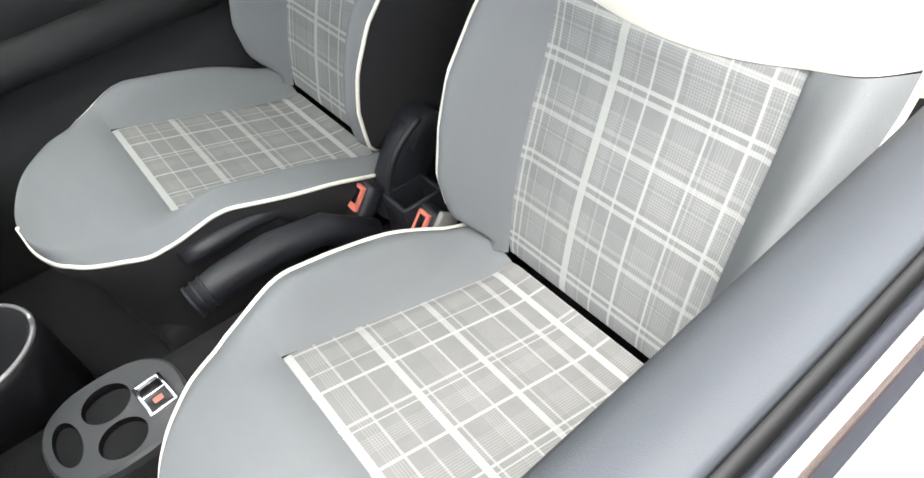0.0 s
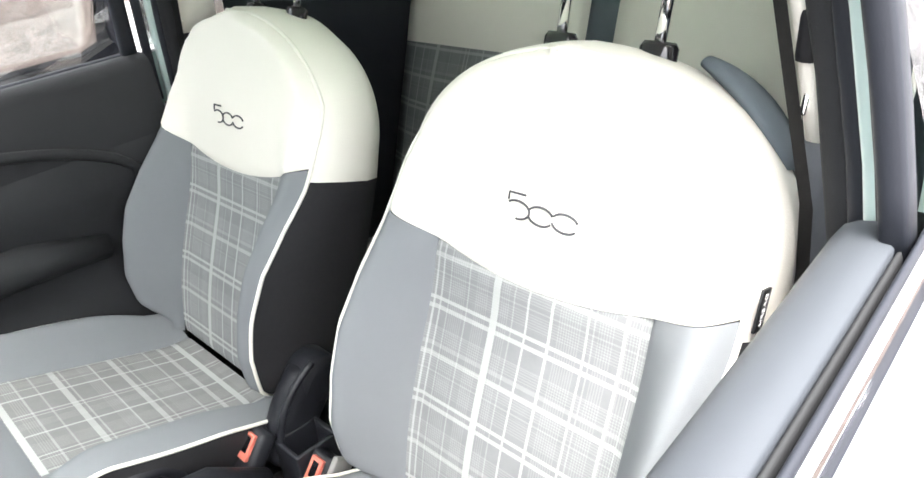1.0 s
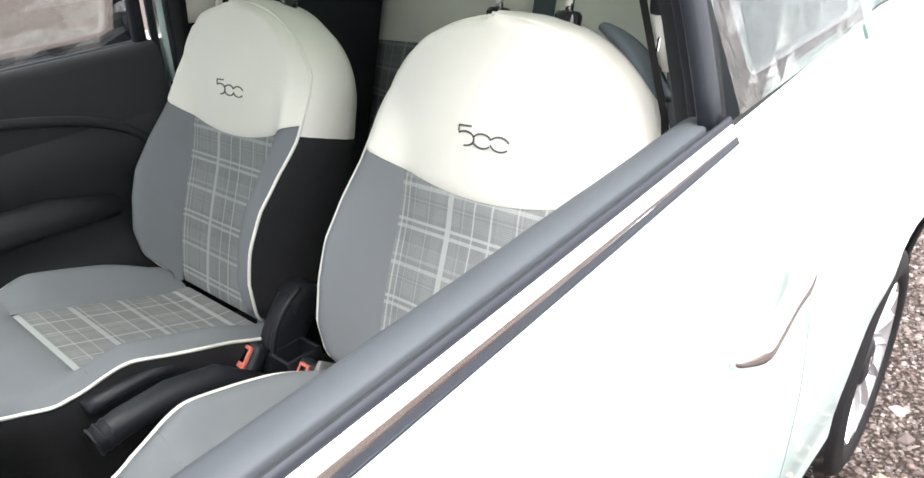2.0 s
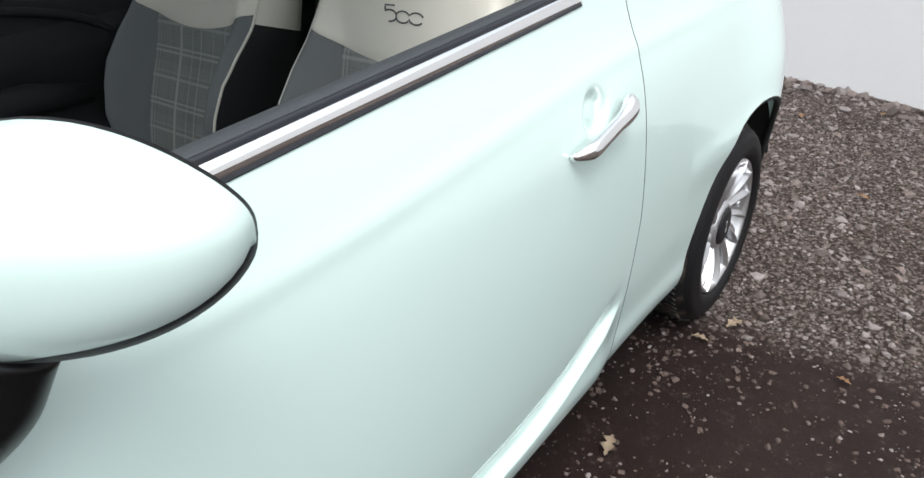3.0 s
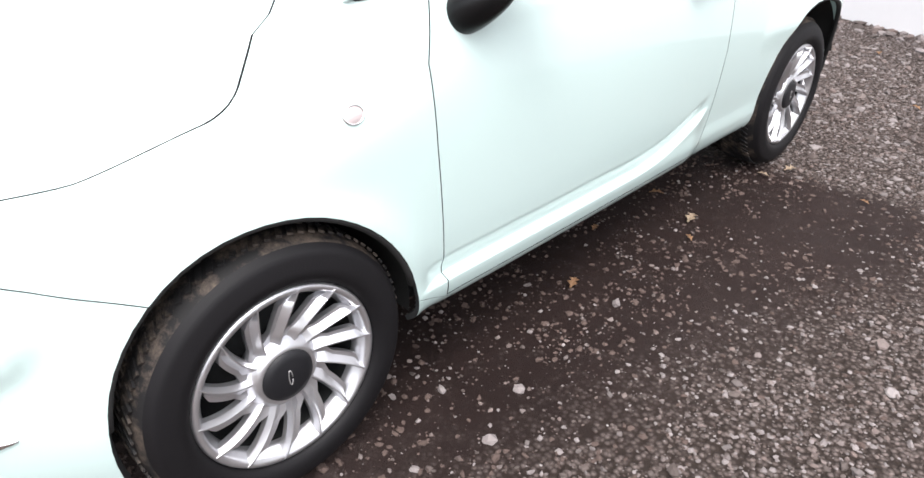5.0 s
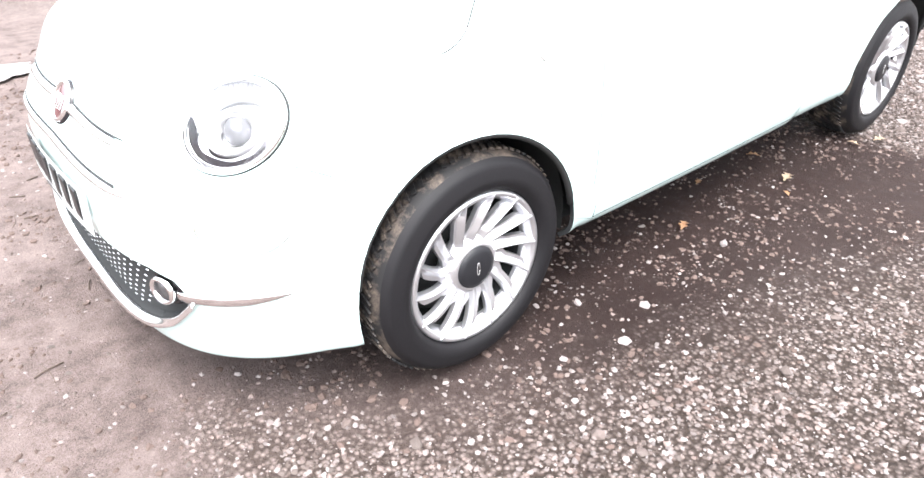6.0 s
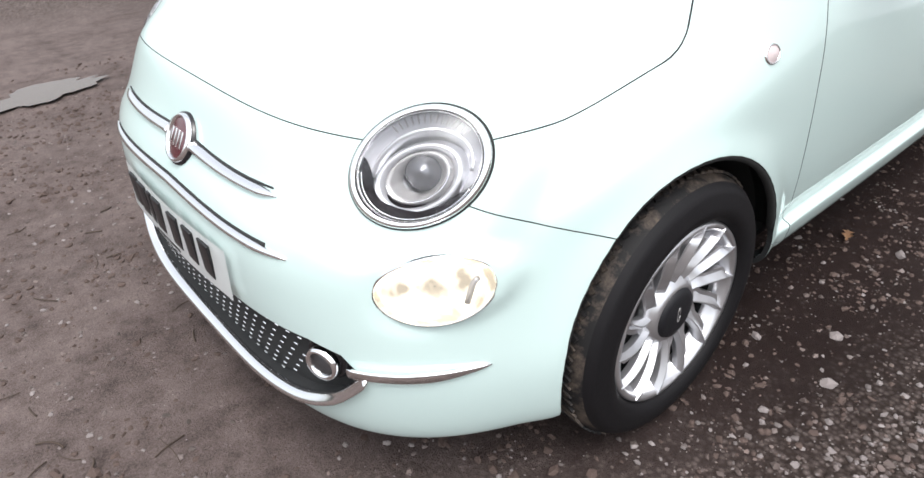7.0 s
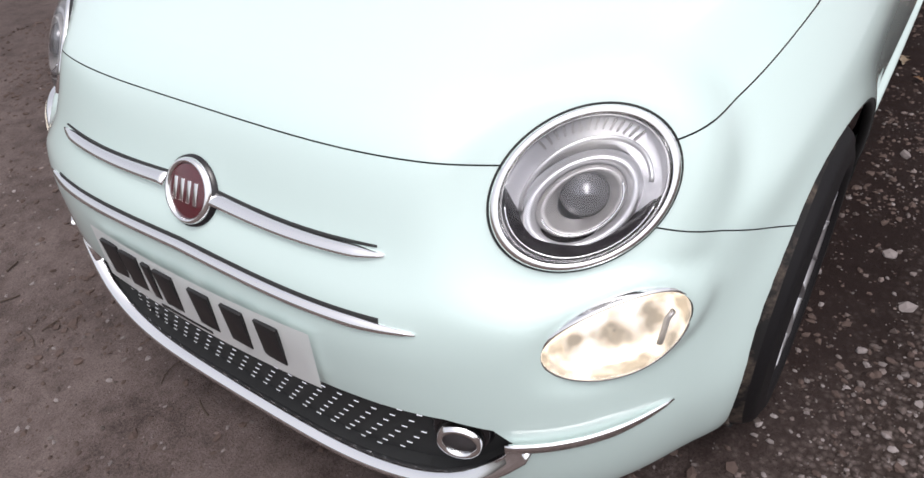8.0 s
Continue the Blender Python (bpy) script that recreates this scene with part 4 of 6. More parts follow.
def build_drl(s):
    """The lit oval lamp under the headlight."""
    c, n, way, top, long, short = lamp_axes(LAMPS[1], s)

    def oval(scale, push, steps=48):
        pts = []
        for k in range(steps):
            a = 2 * math.pi * k / steps
            u, v = math.cos(a), math.sin(a)
            bow = -0.010 * (u * scale) ** 2 * 1.6
            pts.append(c + way * (long * scale * u) + top * (short * scale * v * (1 + 0.05 * u)) + n * (push + bow))
        return pts
    rim = part("running_lamp", grid([oval(1.05, -0.03), oval(1.05, 0.006), oval(1.02, 0.010), oval(0.985, 0.008), oval(0.96, -0.004)], closed_v=True), M_chrome, car, "oval running lamp, switched on")
    part("lamp_reflector", grid([oval(0.97, 0.002), oval(0.8, -0.014), oval(0.5, -0.024), oval(0.2, -0.028), oval(0.01, -0.029)], closed_v=True), M_lamp, rim, "glowing reflector")
    part("lamp_vane", tube([c + way * 0.045 - top * 0.03 - n * 0.006, c + way * 0.062 + n * -0.008, c + way * 0.072 + top * 0.008 - n * 0.006], 0.005, 8), M_satin, rim, "grey reflector vane")
    part("lamp_glass", grid([oval(1.0, 0.009), oval(0.85, 0.016), oval(0.5, 0.021), oval(0.2, 0.023), oval(0.01, 0.0232)], closed_v=True), M_clear, rim, "clear glass").visible_shadow = False


def build_wheel(hub_x, s, spin):
    """An alloy wheel with fourteen ridged, slanting blades, and its tyre."""
    c = Vector((hub_x, 0, 0.292))
    ax = Vector((0, s, 0))
    W = 0.775

    def at(r, a, out):
        return (c.x + r * math.cos(a), s * (W + out), c.z + r * math.sin(a))
    wheel = part("wheel", lathe([(0.17, -0.026), (0.172, -0.014), (0.176, -0.008), (0.182, 0.002), (0.186, 0.011), (0.196, 0.012), (0.2, 0.004), (0.2, -0.15)], c + ax * W, ax, 72), M_alloy, car, "silver alloy wheel with twisted blades")
    prof = [(0.199, -0.16), (0.212, -0.172), (0.25, -0.182), (0.278, -0.17), (0.287, -0.155), (0.2915, -0.10), (0.2910, -0.05), (0.2865, -0.018), (0.279, -0.001), (0.270, 0.0095), (0.262, 0.015), (0.257, 0.0155),
            (0.236, 0.023), (0.216, 0.021), (0.204, 0.012), (0.199, 0.0)]
    # shade behind the blades is put into the barrel's and disc's near-black colour
    part("wheel_barrel", lathe([(0.178, -0.14), (0.174, -0.06), (0.171, -0.026)], c + ax * W, ax, 60), M_gap, wheel, "wheel barrel, inner shade put into its colour")
    part("tyre", lathe(prof[8:], c + ax * W, ax, 90), M_sidewall, wheel, "black tyre sidewall")
    part("tread_band", lathe(prof[:9], c + ax * W, ax, 90), M_tyre, wheel, "tread with dried brown mud")
    bm = bmesh.new()
    for k in range(80):
        a = 2 * math.pi * k / 80
        for off in (-0.036, -0.078, -0.12):
            d = Vector((math.cos(a), 0, math.sin(a)))
            turn = Matrix.Rotation(-a, 4, "Y") @ Matrix.Rotation(0.5 * (1 if off == -0.075 else -1), 4, "X")
            box((0.005, 0.034, 0.011), c + ax * (W + off) + d * 0.2915, 0, turn, bm)
    part("tread", bm, M_tyre, wheel, flat=True)
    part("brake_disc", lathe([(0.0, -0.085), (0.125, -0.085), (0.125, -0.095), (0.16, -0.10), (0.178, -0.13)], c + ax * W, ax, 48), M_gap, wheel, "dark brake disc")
    for k in range(14):
        a0 = spin + 2 * math.pi * k / 14
        rows = []
        for q in np.linspace(0, 1, 18):
            r = 0.064 + 0.129 * q
            a = a0 + 0.26 * (1 - q)
            out = -0.012 + 0.0255 * math.sin(q * 1.75)
            low = 0.0070
            full, shut = 2 * math.pi * r / 14 - low, smooth(0.094, 0.108, r)
            wide = (full * (1 - shut) + 0.0240 * shut) * (1 - smooth(0.80, 0.86, q)) + 0.0045 * smooth(0.80, 0.86, q)
            mid = wide * 0.42
            rows.append([at(r, a + d / r, out - h) for d, h in ((-low, 0.013), (-0.0016, 0.0), (0.0012, 0.0), (mid, 0.010), (mid * 1.35, 0.0135), (wide, 0.0125), (wide, 0.026), (-low, 0.026))])
        blade = loft(rows)
        sharpen(blade, 18)
        part("wheel_blade", blade, M_alloy, wheel)
    part("hub", lathe([(0.082, -0.05), (0.083, -0.026), (0.076, -0.014), (0.066, -0.005), (0.060, 0.001), (0.055, -0.002)], c + ax * W, ax, 40), M_alloy, wheel)
    part("hub_cap", lathe([(0.0, 0.009), (0.04, 0.008), (0.053, 0.004), (0.058, -0.006), (0.058, -0.014)], c + ax * W, ax, 40), M_black, wheel, "dark grey hub cap")
    part("cap_mark", tube([(c.x + 0.004 * math.cos(u), s * (W + 0.0085), c.z + 0.018 * math.sin(u)) for u in np.linspace(0, 6.0, 14)], 0.0012, 5), M_satin, wheel, "small silver emblem")


def build_arch_liner(hub, s):
    radius = 0.339 if hub[0] < 1 else 0.384
    rows = []
    for y in (0.742 if hub[0] < 1 else 0.772, 0.60, 0.42):
        rows.append([(hub[0] + radius * math.cos(a), s * y, hub[1] + radius * math.sin(a)) for a in np.linspace(-0.12 if hub[0] < 1 else 0.26, math.pi + 0.12, 40)])
    rows.append([(hub[0], s * 0.42, hub[1])] * 40)
    part("arch_liner", grid(rows), M_well, car, "black wheel arch liner")
    rim = []
    for x, z in arch(hub):
        if z > hub[1] + 0.06:
            x, z = hub[0] + (x - hub[0]) * 0.992, hub[1] + (z - hub[1]) * 0.992
            hit, n = lay(x=x, z=z)
            rim.append((x, -s * (hit.y + 0.010), z))
    part("arch_edge", tube(rim, 0.009, 8), M_well, car, "black edge of the wheel arch")


def build_mirror():
    """Door mirror: mint cap swept back, with a black foot, underside and rim."""
    c = Vector((0.62, -0.817, 1.030))
    yaw = Matrix.Rotation(0.667, 4, "Z")

    def ring(q, swell=0.0):
        a = q * math.pi / 2
        k = math.sin(a) ** 0.8
        out = []
        for b in np.linspace(0, 2 * math.pi, 64, endpoint=False):
            u, v = math.cos(b), math.sin(b)
            y = 0.12 * math.copysign(abs(u) ** 0.9, u) * k + 0.032 * (1 - k)
            right, left = max(0, -y / 0.12) ** 2, max(0, y / 0.12) ** 1.6
            z = 0.071 * math.copysign(abs(v) ** 0.85, v) * k * ((1 - 0.42 * right - 0.30 * left) if v > 0 else (1 - 0.16 * right - 0.10 * left))
            p = Vector((-0.082 * math.cos(a), y, z))
            out.append(c + yaw @ (p * (1 + swell)))
        return out
    rows = [ring(q) for q in np.linspace(0, 1, 26)]
    mirror = part("door_mirror", grid(rows, closed_v=True), M_paint, car, "mint mirror cap on a black foot")
    rim, way = rows[-1], yaw @ Vector((1, 0, 0))
    back = [v + way * 0.005 for v in rim]
    inner = [c + (v - c) * 0.94 + way * 0.005 for v in rim]
    deep = [c + (v - c) * 0.92 + way * 0.003 for v in rim]
    part("mirror_rim", grid([rim, back, inner, deep], closed_v=True), M_black, mirror, "black rim")
    bm = bmesh.new()
    bm.faces.new([bm.verts.new(v) for v in deep])
    part("mirror_glass", bm, M_chrome, mirror, "mirror glass", flat=True)
    under = []
    for j in range(33, 60):
        e = (j - 33) / 26
        start = 1 - 0.62 * math.sin(math.pi * min(1, 0.06 + e * 0.94)) ** 1.2
        under.append([ring(start + (1 - start) * q, 0.010 if 0 < q else 0.002)[j] for q in np.linspace(0, 1, 10)])
    part("mirror_underside", grid(under), M_black, mirror, "black underside")
    # the foot: an oval pad on the door that narrows into a stout arm
    foot, n = lay(x=0.516, z=0.898)
    side = Vector((1, 0, 0.2)).normalized()
    side = (side - n * side.dot(n)).normalized()
    top = Vector((0.572, -0.808, 0.978))
    path = []
    for q in np.linspace(0, 1, 18):
        path.append(foot.lerp(top, q) + n * (0.028 * math.sin(min(1, q * 1.6) * math.pi / 2) * (1 - q)) - Vector((0, 0, 0.008 * math.sin(q * math.pi))))
    rows = []
    for i, centre in enumerate(path):
        q = i / (len(path) - 1)
        e = q * q * (3 - 2 * q)
        way = (path[min(i + 1, 17)] - path[max(i - 1, 0)]).normalized()
        way = n.lerp(way, min(1.0, q * 2.5)).normalized()
        u = side.lerp(Vector((0.75, -0.62, 0.1)), e)
        u = (u - way * u.dot(way)).normalized()
        v = way.cross(u)
        rows.append([centre + u * ((0.054 - 0.015 * e) * math.cos(a)) + v * ((0.047 - 0.016 * e) * math.sin(a)) for a in np.linspace(0, 2 * math.pi, 32, endpoint=False)])
    rows.insert(0, [v - n * 0.006 for v in rows[0]])
    part("mirror_foot", loft(rows), M_foot, mirror, "black plastic foot")


def build_handle(door, s):
    """A chrome bar that bridges the hollow: thin in front, broad where its rear end turns in to the door."""
    q = np.linspace(0, 1, 28)
    way, size = [], []
    for u in q:
        x, z = 1.354 + 0.196 * u, 0.819 + 0.034 * u + 0.008 * float(smooth(0.75, 1.0, u))
        y = -float(DOOR_W(z)) * (1 - 0.012 * ((x - 1.1) / 0.9) ** 2)
        way.append((x, (y - 0.002 - 0.024 * min(1, u * 5, (1.04 - u) * 7) ** 0.6) * (1 if s < 0 else -1), z))
        size.append(0.0100 * min(1, 0.3 + 5 * u, 0.5 + 9 * (1 - u)) * (1 + 0.45 * float(smooth(0.6, 0.95, u))))
    part("door_handle", tube(way, np.array(size), 18, 1.4), M_chrome, door, "chrome door handle")


def build_repeater(s):
    hit, n = lay(x=0.212, z=0.765)
    hit, n = Vector((hit.x, hit.y * -s, hit.z)), Vector((n.x, n.y * -s, n.z))
    lamp = part("side_repeater", lathe([(0.0, 0.006), (0.012, 0.0055), (0.019, 0.002)], hit, n, 32, 0.82), M_repeater, car, "small oval side lamp")
    part("repeater_ring", lathe([(0.019, 0.001), (0.0195, 0.004), (0.0225, 0.003), (0.0235, -0.003)], hit, n, 32, 0.82), M_chrome, lamp, "chrome ring")


def build_under():
    bm = box((2.9, 1.24, 0.06), (1.05, 0, 0.235), 0.01)
    part("underbody", bm, M_well, car, "dark underbody")
    bm = box((0.36, 0.9, 0.03), (-0.33, 0, 0.19), 0.005)
    part("nose_underside", bm, M_well, car)


build_nose()
for s in (-1, 1):
    build_headlight(s)
    build_drl(s)
    build_repeater(s)
    for i, hub in enumerate(HUBS):
        build_wheel(hub[0], s, 0.2 * i)
        build_arch_liner(hub, s)
build_mirror()
build_handle(door_left, -1)
build_under()


# ---- the cabin's frame and glass ----
def patch(c00, c10, c11, c01, bulge=0.0, n=14, thick=0.0):
    """A bowed four-cornered sheet."""
    a, b, c, d = (np.array(v, float) for v in (c00, c10, c11, c01))
    normal = np.cross(b - a, d - a)
    normal /= np.linalg.norm(normal)
    u, v = np.meshgrid(np.linspace(0, 1, n), np.linspace(0, 1, n), indexing="ij")
    u, v = u[..., None], v[..., None]
    pts = (a * (1 - u) + b * u) * (1 - v) + (d * (1 - u) + c * u) * v
    pts = pts + normal * (bulge * 16 * u * (1 - u) * v * (1 - v))
    bm = grid(pts)
    if thick:
        bmesh.ops.solidify(bm, geom=bm.faces[:], thickness=thick)
    return bm


def post(x, y, dx, dy, z0, z1, lean=(-0.03, 0.13), s=-1, power=4.0):
    """An upright with a rounded section that leans inwards and forwards with the car's side."""
    rows = []
    for q in np.linspace(0, 1, 8):
        k = (z0 + (z1 - z0) * q - 0.99) / 0.47
        cx, cy = x + lean[0] * k, y + lean[1] * k * (0.6 + 0.4 * k)
        ring = []
        for a in np.linspace(0, 2 * math.pi, 16, endpoint=False):
            u, v = math.cos(a), math.sin(a)
            ring.append((cx + dx / 2 * math.copysign(abs(u) ** (2 / power), u), -s * (cy + dy / 2 * math.copysign(abs(v) ** (2 / power), v)), z0 + (z1 - z0) * q))
        rows.append(ring)
    return loft(rows)


def mirror_y(points, s):
    return [(x, y if s < 0 else -y, z) for x, y, z in points]


def build_cabin():
    part("roof", patch((0.92, -0.53, 1.44), (2.35, -0.55, 1.395), (2.35, 0.55, 1.395), (0.92, 0.53, 1.44), 0.06, 20, 0.03), M_paint, car, "mint green roof")
    part("headlining", patch((0.92, -0.53, 1.407), (2.35, -0.55, 1.362), (2.35, 0.55, 1.362), (0.92, 0.53, 1.407), 0.055, 14, 0.004), M_ivory, car, "pale headlining")
    part("windscreen", patch((0.205, -0.62, 0.955), (0.205, 0.62, 0.955), (0.93, 0.50, 1.435), (0.93, -0.50, 1.435), 0.06, 20, 0.004), M_glass, car, "clear windscreen")
    part("cowl", tube([(0.235 - 0.03 * (1 - (y / 0.62) ** 2), y, 0.945 + 0.06 * (1 - (y / 0.62) ** 2)) for y in np.linspace(-0.60, 0.60, 25)], 0.028, 10, 0.6), M_black, car, "black plastic cowl")
    for y0, y1 in ((-0.52, 0.1), (0.0, 0.58)):
        a, b = Vector((0.215, y0, 0.985)), Vector((0.25, y1, 1.03))
        part("wiper", tube([a.lerp(b, q) for q in np.linspace(0, 1, 8)], 0.009, 8), M_black, car, "black wiper arm")
    for s in (-1, 1):
        m = lambda pts: mirror_y(pts, s)
        quad = m([(0.165, -0.632, 0.925), (0.268, -0.712, 0.945), (0.96, -0.552, 1.445), (0.91, -0.485, 1.455)])
        part("windscreen_pillar", patch(*quad, 0.012 * -s, 10, 0.03), M_paint, car, "mint windscreen pillar")
        part("roof_rail", tube(m([(0.92, -0.535, 1.43), (1.3, -0.55, 1.447), (1.8, -0.555, 1.435), (2.35, -0.55, 1.385)]), 0.032, 12), M_paint, car)
        outer = [(0.258, -0.712, 0.957), (0.319, -0.697, 1.006), (0.381, -0.681, 1.058), (0.55, -0.648, 1.19), (0.74, -0.605, 1.325), (0.94, -0.558, 1.44)]
        inner = [(0.300, -0.711, 0.962), (0.352, -0.698, 1.005), (0.416, -0.682, 1.054), (0.585, -0.648, 1.18), (0.77, -0.605, 1.305), (0.95, -0.562, 1.405)]
        band = grid(np.array([m([(x, y - 0.003, z) for x, y, z in outer]), m([(x, y - 0.008, z) for x, y, z in inner]), m([(x + 0.004, y + 0.02, z - 0.004) for x, y, z in inner])]))
        part("window_frame", band, M_gloss, car, "black window frame")
        part("window_seal", tube(m([(x + 0.003, y - 0.006, z - 0.002) for x, y, z in inner]), 0.004, 8), M_rubber, car, "thin black seal")
        part("roof_seal", tube(m([(0.94, -0.562, 1.42), (1.2, -0.552, 1.43), (1.48, -0.552, 1.425)]), 0.015, 10), M_rubber, car, "black roof seal")
        tri = m([(0.268, -0.706, 0.952), (0.442, -0.704, 0.964), (0.462, -0.672, 1.095), (0.40, -0.680, 1.05)])
        part("quarter_glass", patch(*tri, 0.0, 6, 0.004), M_gloss, car, "dark front quarter glass")
        filler = m([(0.256, -0.714, 0.950), (0.438, -0.713, 0.960), (0.438, -0.707, 0.982), (0.275, -0.709, 0.968)])
        part("quarter_base", patch(*filler, 0.0, 6, 0.004), M_gloss, car, "black base of the quarter glass")
        part("quarter_bar", post(0.440, -0.702, 0.010, 0.016, 0.955, 1.10, (0.02, 0.10), s), M_gloss, car, "black upright")
        # the upright behind the door, layer by layer from the outside in
        part("door_edge_frame", post(1.470, -0.690, 0.03, 0.022, 1.02, 1.43, s=s), M_rubber, car, "black door frame")
        part("pillar_seal", post(1.500, -0.676, 0.016, 0.016, 0.94, 1.43, s=s), M_rubber, car, "black rubber seal")
        part("pillar_flange", post(1.522, -0.662, 0.02, 0.018, 0.60, 1.43, s=s), M_paint, car, "mint pillar flange")
        part("pillar_seal", post(1.532, -0.647, 0.024, 0.018, 0.60, 1.43, s=s), M_rubber, car, "black rubber seal")
        part("pillar_trim", post(1.575, -0.632, 0.10, 0.035, 0.40, 1.43, s=s), M_door_trim, car, "dark pillar trim")
        part("pillar_cover", post(1.585, -0.606, 0.08, 0.022, 1.075, 1.43, s=s), M_ivory, car, "ivory upper pillar cover")
        side_glass = m([(1.50, -0.702, 1.045), (2.12, -0.69, 1.075), (1.98, -0.585, 1.365), (1.48, -0.565, 1.42)])
        part("rear_side_glass", patch(*side_glass, 0.008 * -s, 10, 0.004), M_tint, car, "tinted rear side window").visible_shadow = False
        rear = m([(2.08, -0.70, 1.04), (2.58, -0.62, 1.04), (2.34, -0.54, 1.405), (1.95, -0.58, 1.38)])
        part("rear_pillar", patch(*rear, 0.02 * -s, 12, 0.03), M_paint, car, "mint rear pillar")
        lining = m([(1.62, -0.60, 0.40), (2.45, -0.55, 0.45), (2.35, -0.52, 1.37), (1.62, -0.53, 1.39)])
        part("rear_side_lining", patch(*lining, 0.0, 8, 0.01), M_lining, car, "dark rear side lining")
    part("tailgate", patch((2.66, -0.66, 0.66), (2.66, 0.66, 0.66), (2.52, 0.61, 1.02), (2.52, -0.61, 1.02), -0.03, 14, 0.03), M_paint, car, "mint tailgate")
    part("rear_window", patch((2.52, -0.60, 1.02), (2.52, 0.60, 1.02), (2.35, 0.54, 1.385), (2.35, -0.54, 1.385), -0.03, 14, 0.004), M_tint, car, "tinted rear window").visible_shadow = False
    pane = part("door_glass", patch((0.48, 0.69, 0.985), (1.47, 0.69, 1.045), (1.44, 0.56, 1.415), (0.9, 0.575, 1.385), -0.01, 12, 0.004), M_glass, door_right, "clear door glass")
    pane.visible_shadow = False


def build_belt_line(door, s):
    """Chrome strip, rubbers and the inner trim along a door's upper edge."""
    xs = np.linspace(0.434, 1.485, 36)
    y_out = np.array([-float(DOOR_W(belt(x))) * (1 - 0.012 * ((x - 1.1) / 0.9) ** 2) + 0.002 for x in xs])
    z = belt(xs)

    def ribbon(dy, dz):
        return mirror_y([(x, y + dy, h + dz) for x, y, h in zip(xs, y_out, z)], s)
    rows = [ribbon(-0.0065, -0.0175), ribbon(-0.0094, -0.0168), ribbon(-0.0025, 0.0), ribbon(0.001, 0.002)]
    part("belt_strip", grid(rows), M_chrome, door, "chrome strip under the window")
    rows = [ribbon(-0.0065, -0.0200), ribbon(-0.0102, -0.0192), ribbon(-0.0100, -0.0170), ribbon(-0.004, -0.016)]
    part("strip_base", grid(rows), M_rubber, door, "black base of the strip")
    rows = [ribbon(0.001, 0.0), ribbon(0.001, 0.006), ribbon(0.003, 0.010), ribbon(0.006, 0.010), ribbon(0.0075, 0.006), ribbon(0.008, -0.015)]
    part("outer_rubber", grid(rows), M_rubber, door, "black outer window rubber")
    rows = [ribbon(0.008, -0.015), ribbon(0.0105, -0.016), ribbon(0.011, -0.002), ribbon(0.013, 0.003), ribbon(0.0155, 0.002), ribbon(0.0165, -0.008)]
    # darker than the outer rubber: shade of the window slot is coloured in
    part("inner_rubber", grid(rows), M_gap, door, "black inner window rubber with the slot's shade in its colour")
    prof = [(0.0165, -0.008), (0.0175, 0.004), (0.020, 0.0065), (0.036, 0.006), (0.050, 0.003), (0.060, -0.003), (0.068, -0.018), (0.084, -0.14), (0.10, -0.17), (0.105, -0.22), (0.08, -0.27), (0.075, -0.38), (0.10, -0.42), (0.10, -0.56), (0.06, -0.62)]
    panel_rows = [ribbon(a, b) for a, b in prof]
    # one plastic: the near lining is coloured as lit, the far one as shaded
    part("door_lining", grid(panel_rows[:8]), M_trim_lit if s < 0 else M_door_trim, door, "plastic door lining, window light put into its grey" if s < 0 else "door lining, cabin shade put into its charcoal")
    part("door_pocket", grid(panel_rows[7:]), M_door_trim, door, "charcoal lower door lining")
    if s < 0:
        return
    # arched armrest bulge with its grip
    bow = []
    for q in np.linspace(0, 1, 26):
        x = 0.62 + 0.80 * q
        h = 0.83 + 0.13 * math.sin(min(1, q * 1.02) * math.pi) ** 0.45 - 0.02
        y = -0.602
        bow.append((x, y, h if q < 0.97 else 0.70))
    bow.append((1.42, -0.602, 0.56))
    part("door_bow", tube(mirror_y(bow, s), 0.011, 8), M_door_trim, door, "moulded arch")
    rest = [(0.62, -0.625, 0.70), (0.9, -0.62, 0.715), (1.15, -0.62, 0.72), (1.3, -0.625, 0.70)]
    part("armrest", tube(mirror_y(rest, s), (0.025, 0.04, 0.04, 0.025), 12), M_door_trim, door, "padded armrest")


def build_front_strip(s):
    """The strip under the quarter glass, laid on the wing, round at its front end."""
    q = np.linspace(0, 1, 20)
    spots = [lay(x=0.268 + 0.161 * u, z=float(belt(0.268 + 0.161 * u)) - 0.010) for u in q]
    ends = np.minimum(1, q * 9 + 0.45)
    places, norms = reflect([v + Vector((0, 0.001, 0.009)) for v, n in spots], s), reflect([n for v, n in spots], s)
    part("belt_strip_base", strip(places, norms, 0.0155 * ends, 0.004), M_rubber, car, "black base of the strip")
    inset = [Vector(v) + Vector(n) * 0.003 - Vector((0, 0, 0.002)) for v, n in zip(places, norms)]
    part("belt_strip_front", strip(inset[2:], norms[2:], 0.0085 * np.minimum(1, np.linspace(0.5, 6, 18)), 0.003), M_chrome, car, "chrome strip under the quarter glass")


